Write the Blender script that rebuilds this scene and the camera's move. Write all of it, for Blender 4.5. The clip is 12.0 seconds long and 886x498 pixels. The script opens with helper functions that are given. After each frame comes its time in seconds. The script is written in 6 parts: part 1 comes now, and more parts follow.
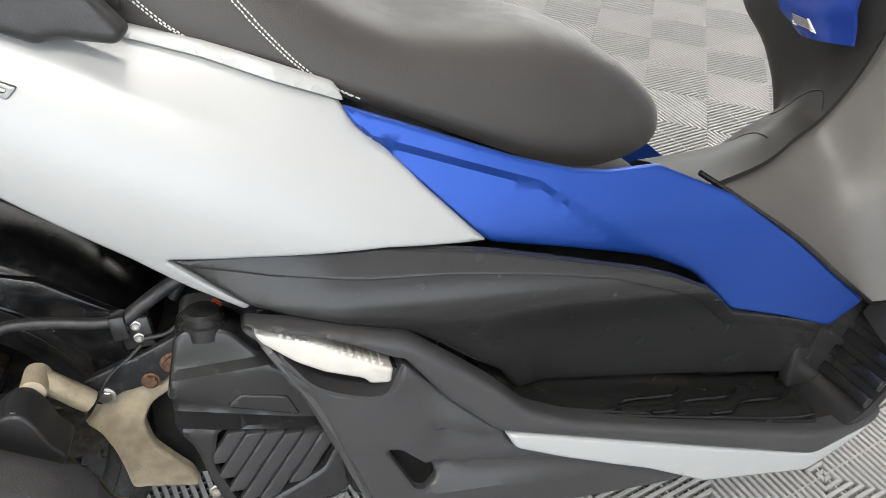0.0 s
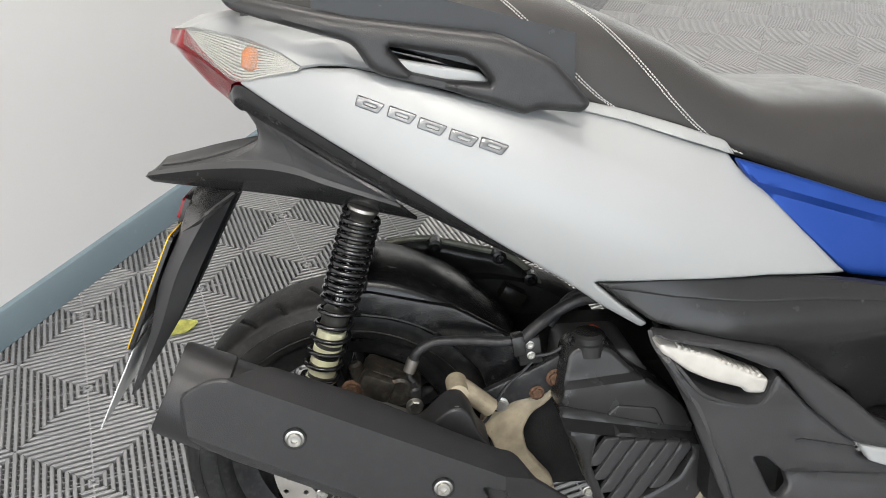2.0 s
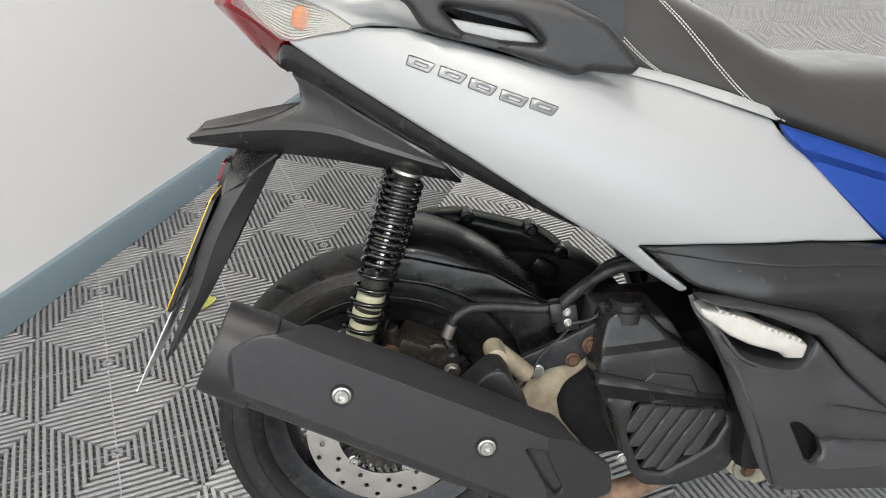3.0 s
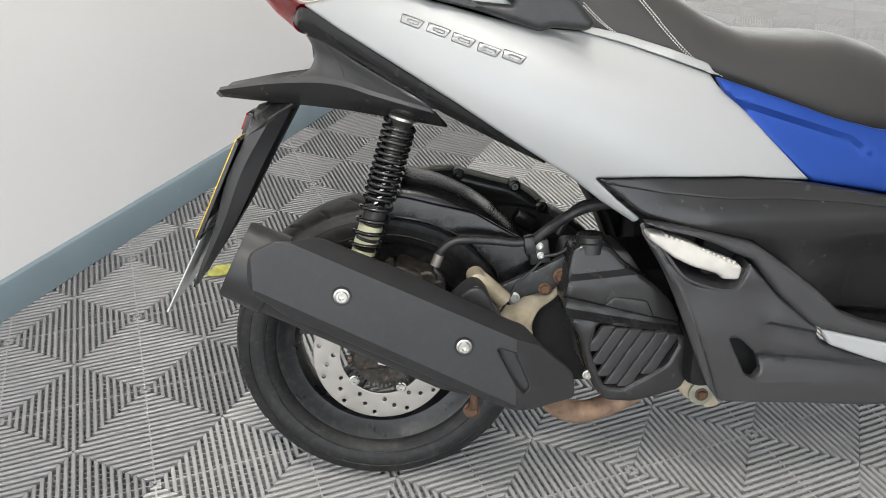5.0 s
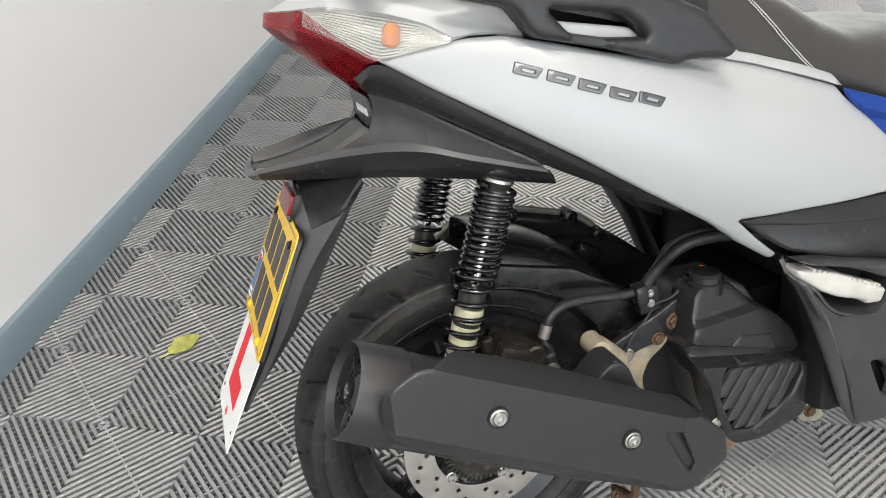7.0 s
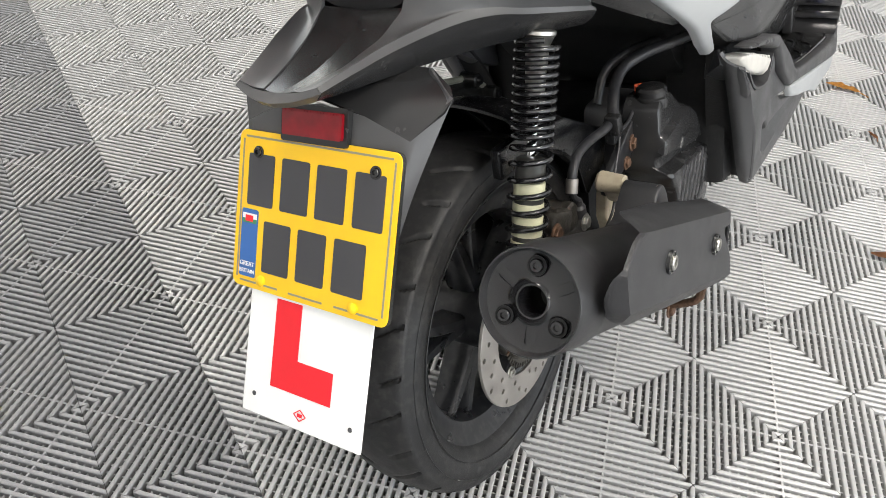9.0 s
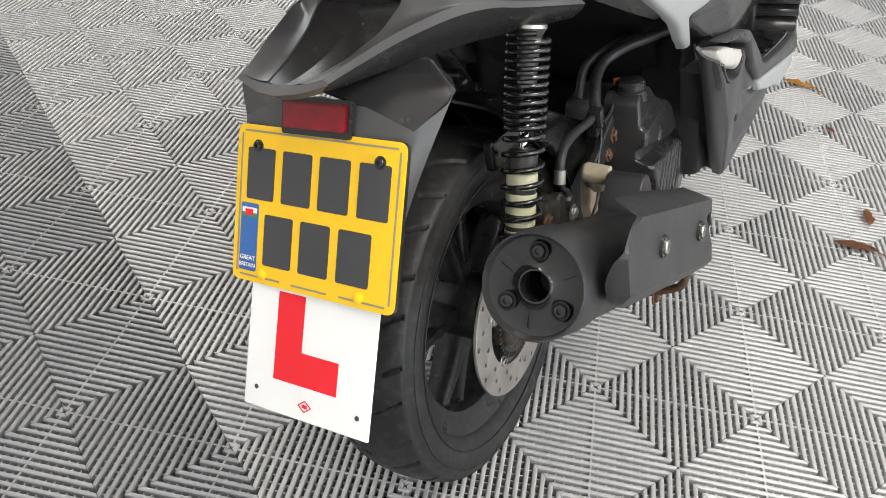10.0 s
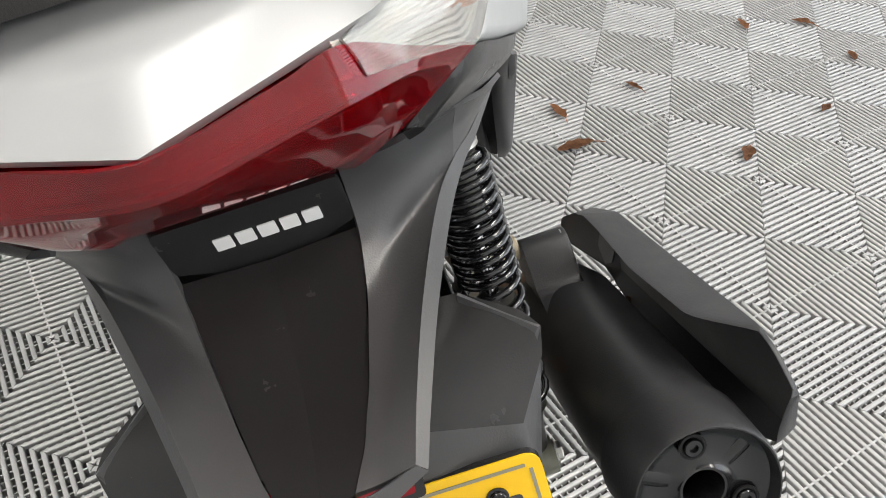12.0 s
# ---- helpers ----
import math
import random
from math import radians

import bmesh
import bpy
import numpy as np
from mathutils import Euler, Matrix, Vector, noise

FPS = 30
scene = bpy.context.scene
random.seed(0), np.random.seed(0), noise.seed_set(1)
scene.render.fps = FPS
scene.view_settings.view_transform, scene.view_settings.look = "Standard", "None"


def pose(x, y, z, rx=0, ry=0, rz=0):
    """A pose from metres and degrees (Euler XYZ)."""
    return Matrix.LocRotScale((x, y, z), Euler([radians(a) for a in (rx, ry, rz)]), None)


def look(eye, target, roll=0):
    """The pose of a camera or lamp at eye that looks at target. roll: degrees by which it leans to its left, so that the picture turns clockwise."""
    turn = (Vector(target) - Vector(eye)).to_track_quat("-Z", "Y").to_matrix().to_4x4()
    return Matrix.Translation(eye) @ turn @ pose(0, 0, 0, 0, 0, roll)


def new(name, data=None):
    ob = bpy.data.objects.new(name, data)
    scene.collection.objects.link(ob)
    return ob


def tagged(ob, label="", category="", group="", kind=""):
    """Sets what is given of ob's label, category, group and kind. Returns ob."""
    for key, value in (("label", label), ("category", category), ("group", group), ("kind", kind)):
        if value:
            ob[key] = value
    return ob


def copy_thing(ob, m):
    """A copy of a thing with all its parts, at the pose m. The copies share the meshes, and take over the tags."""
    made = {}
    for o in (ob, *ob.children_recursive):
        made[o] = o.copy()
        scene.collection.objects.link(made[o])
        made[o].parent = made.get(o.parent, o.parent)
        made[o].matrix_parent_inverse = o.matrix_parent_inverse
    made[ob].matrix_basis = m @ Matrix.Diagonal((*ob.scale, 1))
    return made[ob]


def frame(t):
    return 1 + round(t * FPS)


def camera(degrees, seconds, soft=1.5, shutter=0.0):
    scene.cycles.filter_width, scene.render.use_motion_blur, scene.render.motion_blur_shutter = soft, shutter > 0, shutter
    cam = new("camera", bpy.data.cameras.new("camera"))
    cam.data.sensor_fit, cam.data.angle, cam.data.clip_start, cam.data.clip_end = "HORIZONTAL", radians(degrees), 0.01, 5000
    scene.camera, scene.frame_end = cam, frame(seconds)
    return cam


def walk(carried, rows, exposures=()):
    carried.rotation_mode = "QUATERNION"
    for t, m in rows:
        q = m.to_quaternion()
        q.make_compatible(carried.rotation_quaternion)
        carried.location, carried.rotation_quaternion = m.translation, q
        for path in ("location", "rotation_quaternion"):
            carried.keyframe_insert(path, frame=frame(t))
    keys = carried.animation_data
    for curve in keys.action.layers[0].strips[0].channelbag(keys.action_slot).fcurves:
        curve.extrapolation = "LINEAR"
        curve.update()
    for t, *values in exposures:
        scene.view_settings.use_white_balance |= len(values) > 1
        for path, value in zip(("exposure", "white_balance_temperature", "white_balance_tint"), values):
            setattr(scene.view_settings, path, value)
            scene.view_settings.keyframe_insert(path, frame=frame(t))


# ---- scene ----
from mathutils import geometry

cam = camera(57.9, 12.0, 0.9)
PATH = [
    (0, (0.446, -0.425, 1.159), (0.172, 1.102, -0.103), 6.6),
    (0.4, (0.47, -0.559, 1.17), (0.004, 0.969, -0.033), 3.2),
    (0.5, (0.455, -0.605, 1.164), (-0.031, 0.948, 0.003), 3.0),
    (1, (0.391, -0.648, 1.196), (-0.308, 0.824, 0.036), -1.5),
    (1.5, (0.287, -0.673, 1.193), (-0.386, 0.842, 0.075), -1.0),
    (2, (0.221, -0.709, 1.201), (-0.423, 0.842, 0.115), -0.4),
    (2.5, (0.178, -0.743, 1.198), (-0.456, 0.821, 0.124), 0.2),
    (3, (0.172, -0.761, 1.166), (-0.453, 0.796, 0.077), 0.7),
    (3.5, (0.218, -0.8, 1.117), (-0.413, 0.738, 0.005), 1.0),
    (3.7, (0.233, -0.821, 1.111), (-0.391, 0.705, -0.021), 0.9),
    (5.3, (0.303, -0.965, 1.153), (-0.383, 0.621, 0.145), 0.8),
    (5.5, (0.299, -0.967, 1.16), (-0.372, 0.629, 0.159), 0.7),
    (6, (0.27, -0.956, 1.166), (-0.357, 0.669, 0.183), 0.2),
    (6.5, (0.09, -0.89, 1.178), (-0.417, 0.745, 0.144), -0.1),
    (6.7, (-0.007, -0.864, 1.19), (-0.428, 0.764, 0.107), -0.6),
    (8.3, (-0.674, -0.569, 1.117), (-0.013, 0.858, -0.119), 3.5),
    (8.5, (-0.722, -0.571, 1.095), (0.032, 0.793, -0.158), 4.1),
    (9, (-0.779, -0.594, 1.074), (0.079, 0.684, -0.203), 4.8),
    (9.5, (-0.818, -0.595, 1.071), (0.087, 0.66, -0.197), 5.6),
    (10, (-0.833, -0.588, 1.067), (0.121, 0.639, -0.192), 6.1),
    (10.5, (-0.82, -0.503, 1.039), (0.204, 0.647, -0.237), 5.8),
    (11, (-0.792, -0.32, 1.051), (0.333, 0.681, -0.265), 4.5),
    (11.5, (-0.752, -0.183, 1.045), (0.543, 0.529, -0.303), 3.1),
    (12, (-0.727, -0.022, 1.046), (0.719, 0.283, -0.302), 2.4),
]
walk(cam, [(t, look(eye, target, roll)) for t, eye, target, roll in PATH], [(0.0, 0.38), (0.5, 0.36), (1.0, 0.22), (1.5, 0.16), (2.5, 0.15), (6.5, 0.19), (8.5, 0.50), (9.5, 0.39), (10.5, 0.32), (11.5, 0.34), (12.0, 0.21)])

from mathutils.bvhtree import BVHTree

# ---- world, room light and exposure ----
FWD, LEAN_LEFT = 27.0, 14.5                 # the scooter's heading and its lean on the stand
STAND = (-0.239, 0.0286, 0.0)              # where the rear tyre meets the floor
WALL_X, ROOM_E, ROOM_S, ROOM_N, ROOM_H = -1.29, 4.6, -3.4, 6.6, 3.0

world = bpy.data.worlds.new("world")
scene.world = world
world.use_nodes = True
wn = world.node_tree
sky = wn.nodes.new("ShaderNodeTexSky")
sky.sky_type, sky.sun_disc = "NISHITA", False
sky.sun_elevation, sky.sun_rotation = radians(38), radians(200)
wn.links.new(sky.outputs["Color"], wn.nodes["Background"].inputs["Color"])
wn.nodes["Background"].inputs["Strength"].default_value = 0.12


# ---- materials ----
def material(name, base, rough=0.5, metal=0.0, coat=0.0, coat_rough=0.05, grain=0.0, grain_size=0.002, mottle=0.0, mottle_size=0.08,
             spread=0.0, dust=0.0, trans=0.0, ior=1.45, sheen=0.0, rough_var=0.0, wear=None, wear_at=0.62, wear_size=0.05):
    m = bpy.data.materials.new(name)
    m.use_nodes = True
    nt = m.node_tree
    b = nt.nodes["Principled BSDF"]
    link = nt.links.new
    b.inputs["Base Color"].default_value = (*base, 1)
    b.inputs["Roughness"].default_value = rough
    b.inputs["Metallic"].default_value = metal
    b.inputs["Coat Weight"].default_value = coat
    b.inputs["Coat Roughness"].default_value = coat_rough
    b.inputs["Transmission Weight"].default_value = trans
    b.inputs["IOR"].default_value = ior
    b.inputs["Sheen Weight"].default_value = sheen
    co = nt.nodes.new("ShaderNodeTexCoord").outputs["Object"]

    def noise_tex(size, detail=4.0):
        n = nt.nodes.new("ShaderNodeTexNoise")
        n.inputs["Scale"].default_value, n.inputs["Detail"].default_value = 1.0 / size, detail
        link(co, n.inputs["Vector"])
        return n.outputs["Fac"]

    def ramp(fac, lo, hi, a, c):
        r = nt.nodes.new("ShaderNodeMapRange")
        r.inputs["From Min"].default_value, r.inputs["From Max"].default_value = lo, hi
        r.inputs["To Min"].default_value, r.inputs["To Max"].default_value = a, c
        link(fac, r.inputs["Value"])
        return r.outputs["Result"]

    def mix(fac, a, c):
        x = nt.nodes.new("ShaderNodeMix")
        x.data_type = "RGBA"
        link(fac, x.inputs["Factor"])
        for sock, v in ((x.inputs["A"], a), (x.inputs["B"], c)):
            if isinstance(v, tuple):
                sock.default_value = (*v, 1)
            else:
                link(v, sock)
        return x.outputs["Result"]

    colour = None
    if mottle:
        colour = mix(ramp(noise_tex(mottle_size), 0.3, 0.7, 0, 1), tuple(c * (1 - mottle) for c in base), tuple(min(1, c * (1 + mottle)) for c in base))
    if spread:
        info = nt.nodes.new("ShaderNodeObjectInfo").outputs["Random"]
        dark = nt.nodes.new("ShaderNodeMix")
        dark.data_type, dark.blend_type = "RGBA", "MULTIPLY"
        dark.inputs["Factor"].default_value = 1.0
        grey = nt.nodes.new("ShaderNodeCombineColor")
        lvl = ramp(info, 0, 1, 1 - spread, 1 + spread)
        for k in ("Red", "Green", "Blue"):
            link(lvl, grey.inputs[k])
        if colour:
            link(colour, dark.inputs["A"])
        else:
            dark.inputs["A"].default_value = (*base, 1)
        link(grey.outputs["Color"], dark.inputs["B"])
        colour = dark.outputs["Result"]
    if wear:
        colour = mix(ramp(noise_tex(wear_size, 8.0), wear_at, wear_at + 0.12, 0, 1), colour or base, wear)
    if dust:
        colour = mix(ramp(noise_tex(0.012, 6.0), 0.48, 0.75, 0, dust), colour or base, (0.33, 0.31, 0.28))
    if colour:
        link(colour, b.inputs["Base Color"])
    if rough_var:
        link(ramp(noise_tex(0.03, 5.0), 0.3, 0.7, max(0.02, rough - rough_var), min(1, rough + rough_var)), b.inputs["Roughness"])
    if grain:
        bump = nt.nodes.new("ShaderNodeBump")
        bump.inputs["Strength"].default_value, bump.inputs["Distance"].default_value = grain, grain_size * 0.5
        link(noise_tex(grain_size, 3.0), bump.inputs["Height"])
        link(bump.outputs["Normal"], b.inputs["Normal"])
    return m


PEARL = material("pearl_white_paint", (0.35, 0.360, 0.364), 0.44, coat=0.15, coat_rough=0.2, mottle=0.01, mottle_size=0.3, rough_var=0.04, metal=0.1)
BLUE = material("matt_blue_paint", (0.012, 0.058, 0.31), 0.34, metal=0.6, coat=0.25, coat_rough=0.3, mottle=0.05, mottle_size=0.2, rough_var=0.05)
BLUE_GLOSS = material("deep_blue_paint", (0.01, 0.04, 0.26), 0.2, metal=0.4, coat=0.6, mottle=0.05)
BLACK = material("moulded_black_plastic", (0.020, 0.020, 0.0205), 0.25, grain=0.15, grain_size=0.0012, mottle=0.05, mottle_size=0.05, rough_var=0.03)
SATIN = material("satin_dark_grey_plastic", (0.038, 0.038, 0.040), 0.36, grain=0.25, grain_size=0.0014, mottle=0.07, mottle_size=0.07, dust=0.006, rough_var=0.04)
# black plastic of inner parts, with the shade of recesses in its base
INNER = material("shaded_black_plastic", (0.004, 0.004, 0.0043), 0.6, grain=0.4, grain_size=0.003, mottle=0.3, mottle_size=0.03, dust=0.015)
# lighter copy of SATIN: brighter light on tail and skirt back is in the base
LIT_GREY = material("lit_dark_grey_plastic", (0.062, 0.062, 0.064), 0.34, grain=0.22, grain_size=0.0014, mottle=0.06, mottle_size=0.07, rough_var=0.03)
LEGGREY = material("grey_leg_panel_plastic", (0.085, 0.082, 0.079), 0.4, grain=0.25, grain_size=0.0014, mottle=0.05, mottle_size=0.1)
GLOVE = material("dark_tunnel_plastic", (0.012, 0.0115, 0.011), 0.45, grain=0.2, grain_size=0.0014, mottle=0.08, mottle_size=0.08)
GLOSSB = material("gloss_black_plastic", (0.007, 0.007, 0.008), 0.2, coat=0.3, mottle=0.1, dust=0.02, rough_var=0.06)
HEAT = material("black_heat_paint", (0.022, 0.022, 0.0235), 0.40, grain=0.35, grain_size=0.0016, mottle=0.06, mottle_size=0.09, dust=0.015, rough_var=0.03)
VINYL = material("seat_vinyl", (0.036, 0.034, 0.033), 0.42, grain=0.5, grain_size=0.0016, mottle=0.06, mottle_size=0.12, sheen=0.1, rough_var=0.05)
THREAD = material("light_grey_thread", (0.55, 0.55, 0.53), 0.8)
RUBBER = material("tyre_rubber", (0.014, 0.014, 0.0145), 0.5, ior=1.4, grain=0.35, grain_size=0.0018, mottle=0.12, mottle_size=0.03, dust=0.07, rough_var=0.08)
HOSE = material("hose_rubber", (0.018, 0.018, 0.02), 0.45, mottle=0.2, mottle_size=0.02, dust=0.06)
RIM = material("black_wheel_paint", (0.012, 0.0125, 0.014), 0.32, mottle=0.12, mottle_size=0.03, dust=0.08, rough_var=0.08)
STEEL = material("brushed_steel", (0.40, 0.375, 0.345), 0.5, metal=0.9, grain=0.2, grain_size=0.0015, mottle=0.08, mottle_size=0.03, rough_var=0.1)
ZINC = material("zinc_bolt", (0.50, 0.49, 0.46), 0.34, metal=1.0, mottle=0.15, mottle_size=0.006)
DARKALLOY = material("dark_oily_alloy", (0.022, 0.022, 0.021), 0.24, metal=0.3, mottle=0.3, mottle_size=0.03, grain=0.25, grain_size=0.003)
DAMPGREY = material("dark_damper_tube", (0.05, 0.05, 0.046), 0.3, metal=0.3, mottle=0.2, mottle_size=0.02)
CHROME = material("polished_rod", (0.8, 0.8, 0.8), 0.07, metal=1.0)
SPRING = material("gloss_black_spring", (0.008, 0.008, 0.009), 0.14, coat=0.7, mottle=0.1)
DAMPER = material("aged_cream_damper", (0.58, 0.57, 0.40), 0.4, mottle=0.2, mottle_size=0.03, dust=0.15, grain=0.2)
TAN = material("tarnished_cast_metal", (0.40, 0.345, 0.25), 0.5, metal=0.2, mottle=0.2, mottle_size=0.02, dust=0.1, grain=0.4, grain_size=0.003, wear=(0.16, 0.10, 0.06), wear_at=0.66, wear_size=0.004)
ALLOY = material("oxidised_engine_alloy", (0.30, 0.30, 0.24), 0.36, metal=0.35, mottle=0.25, mottle_size=0.03, grain=0.3, grain_size=0.003)
RUST = material("rusty_bolt", (0.11, 0.062, 0.038), 0.6, metal=0.4, mottle=0.4, mottle_size=0.006, grain=0.5)
RUSTPIPE = material("rusty_exhaust_pipe", (0.30, 0.20, 0.14), 0.55, metal=0.4, mottle=0.35, mottle_size=0.02, grain=0.3, wear=(0.2, 0.08, 0.03), wear_size=0.03)
CALIPER = material("weathered_caliper", (0.035, 0.032, 0.027), 0.5, metal=0.5, mottle=0.35, mottle_size=0.015, dust=0.2, grain=0.4, grain_size=0.003, wear=(0.2, 0.09, 0.04), wear_at=0.62, wear_size=0.02)
RED = material("red_lens", (0.55, 0.004, 0.014), 0.04, trans=0.85, mottle=0.1, mottle_size=0.05)
REDDARK = material("deep_red_reflector", (0.20, 0.002, 0.007), 0.22, mottle=0.25, mottle_size=0.02)
CLEAR = material("clear_lens", (0.92, 0.92, 0.90), 0.06, trans=0.9, ior=1.42)
AMBER = material("amber_bulb", (0.75, 0.23, 0.05), 0.2, coat=0.5)
MIRRORED = material("silvered_reflector", (0.72, 0.71, 0.68), 0.22, metal=0.85)
YELLOW = material("yellow_plate", (0.86, 0.52, 0.005), 0.38, coat=0.2, mottle=0.02)
PLATEBLK = material("plate_black", (0.045, 0.045, 0.05), 0.5)
PLATEBLUE = material("plate_blue", (0.03, 0.12, 0.36), 0.4)
PLATEGREY = material("plate_border_grey", (0.25, 0.23, 0.17), 0.5)
WHITE = material("white_plastic_card", (0.78, 0.79, 0.78), 0.45, mottle=0.015, mottle_size=0.05)
REDINK = material("red_print", (0.74, 0.012, 0.022), 0.5)
SILVER = material("silver_emblem", (0.15, 0.154, 0.158), 0.3, metal=1.0)
LETTERWHITE = material("white_print", (0.82, 0.82, 0.82), 0.5)
ORANGE = material("orange_tag", (0.75, 0.09, 0.02), 0.5)
TILE_LIGHT = material("light_grey_tile_plastic", (0.37, 0.37, 0.368), 0.36, ior=1.8, mottle=0.05, mottle_size=0.15, spread=0.03, dust=0.05, rough_var=0.04)
TILE_DARK = material("dark_grey_tile_plastic", (0.20, 0.202, 0.208), 0.36, ior=1.8, mottle=0.06, mottle_size=0.15, spread=0.03, dust=0.06, rough_var=0.04)
# near-black base holds the shade of the gaps between tile ribs
SUBFLOOR = material("gap_shade_black", (0.007, 0.007, 0.007), 0.85, mottle=0.4, mottle_size=0.05)
PLASTER = material("white_wall_paint", (0.66, 0.66, 0.665), 0.7, mottle=0.015, mottle_size=0.6, grain=0.1, grain_size=0.004)
SKIRTING = material("blue_grey_skirting_paint", (0.155, 0.205, 0.235), 0.45, mottle=0.05, mottle_size=0.15, wear=(0.3, 0.33, 0.35), wear_at=0.68, wear_size=0.04)
CEILING = material("white_ceiling_paint", (0.8, 0.79, 0.77), 0.8, mottle=0.02, mottle_size=0.5)
FRAMEWHITE = material("white_frame_paint", (0.7, 0.7, 0.69), 0.5, mottle=0.02)
LEAF_BROWN = material("dry_brown_leaf", (0.20, 0.085, 0.035), 0.7, mottle=0.4, mottle_size=0.01, grain=0.4, spread=0.25)
LEAF_ORANGE = material("dry_orange_leaf", (0.50, 0.23, 0.04), 0.7, mottle=0.3, mottle_size=0.01, grain=0.4)
LEAF_YELLOW = material("pale_yellow_leaf", (0.55, 0.55, 0.16), 0.7, mottle=0.25, mottle_size=0.012, grain=0.3)
# emission for the assumed, unseen ceiling lights
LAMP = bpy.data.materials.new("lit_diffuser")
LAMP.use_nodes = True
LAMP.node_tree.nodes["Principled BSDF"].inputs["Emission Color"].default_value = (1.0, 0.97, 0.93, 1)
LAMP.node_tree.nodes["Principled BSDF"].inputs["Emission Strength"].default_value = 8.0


# ---- shapes ----
def finish(name, bm, mat, parent=None, label="", smooth=True, angle=35):
    """One bmesh as one mesh object; edges sharper than the angle stay sharp."""
    bmesh.ops.recalc_face_normals(bm, faces=bm.faces)
    me = bpy.data.meshes.new(name)
    if smooth:
        for e in bm.edges:
            if len(e.link_faces) == 2 and e.calc_face_angle(0) > radians(angle):
                e.smooth = False
        for fc in bm.faces:
            fc.smooth = True
    bm.to_mesh(me)
    bm.free()
    me.materials.append(mat)
    ob = new(name, me)
    if parent:
        ob.parent = parent
    if label:
        ob["label"] = label
    return ob


part = finish


def rounded(pts, r, closed=True, seg=4):
    """A polygon with its corners rounded off."""
    out, n = [], len(pts)
    P = [Vector(p) for p in pts]
    for i in range(n):
        if not closed and i in (0, n - 1):
            out.append(P[i])
            continue
        a, b, c = P[i - 1], P[i], P[(i + 1) % n]
        u, v = a - b, c - b
        k = min(r, u.length * 0.48, v.length * 0.48)
        s, e = b + u.normalized() * k, b + v.normalized() * k
        for j in range(seg + 1):
            t = j / seg
            out.append(s * (1 - t) ** 2 + b * 2 * t * (1 - t) + e * t * t)
    return out


def spline(pts, n, closed=False):
    """Catmull-Rom through the points, n steps for each stretch."""
    P = [Vector(p) for p in pts]
    m = len(P)
    out = []
    for i in range(m if closed else m - 1):
        p1, p2 = P[i], P[(i + 1) % m]
        p0 = P[i - 1] if (i or closed) else p1 * 2 - p2
        p3 = P[(i + 2) % m] if (closed or i + 2 < m) else p2 * 2 - p1
        for j in range(n):
            t = j / n
            out.append(0.5 * (2 * p1 + (p2 - p0) * t + (2 * p0 - 5 * p1 + 4 * p2 - p3) * t * t + (3 * p1 - p0 - 3 * p2 + p3) * t ** 3))
    if not closed:
        out.append(P[-1])
    return out


def dense(loop, step):
    out = []
    for i, a in enumerate(loop):
        b = loop[(i + 1) % len(loop)]
        k = max(1, math.ceil((b - a).length / step))
        out += [a.lerp(b, j / k) for j in range(k)]
    return out


def inside(p, loop):
    x, y = p[:, 0], p[:, 1]
    hit = np.zeros(len(p), bool)
    q = np.roll(loop, -1, 0)
    for (x1, y1), (x2, y2) in zip(loop, q):
        if y1 != y2:
            hit ^= ((y1 > y) != (y2 > y)) & (x < (x2 - x1) * (y - y1) / (y2 - y1) + x1)
    return hit


def edge_gap(p, loops):
    best = np.full(len(p), 9.0)
    for lp in loops:
        for a, b in zip(lp, np.roll(lp, -1, 0)):
            ab = b - a
            t = np.clip(((p - a) @ ab) / max(ab @ ab, 1e-12), 0, 1)
            best = np.minimum(best, np.hypot(*(p - a - t[:, None] * ab).T))
    return best


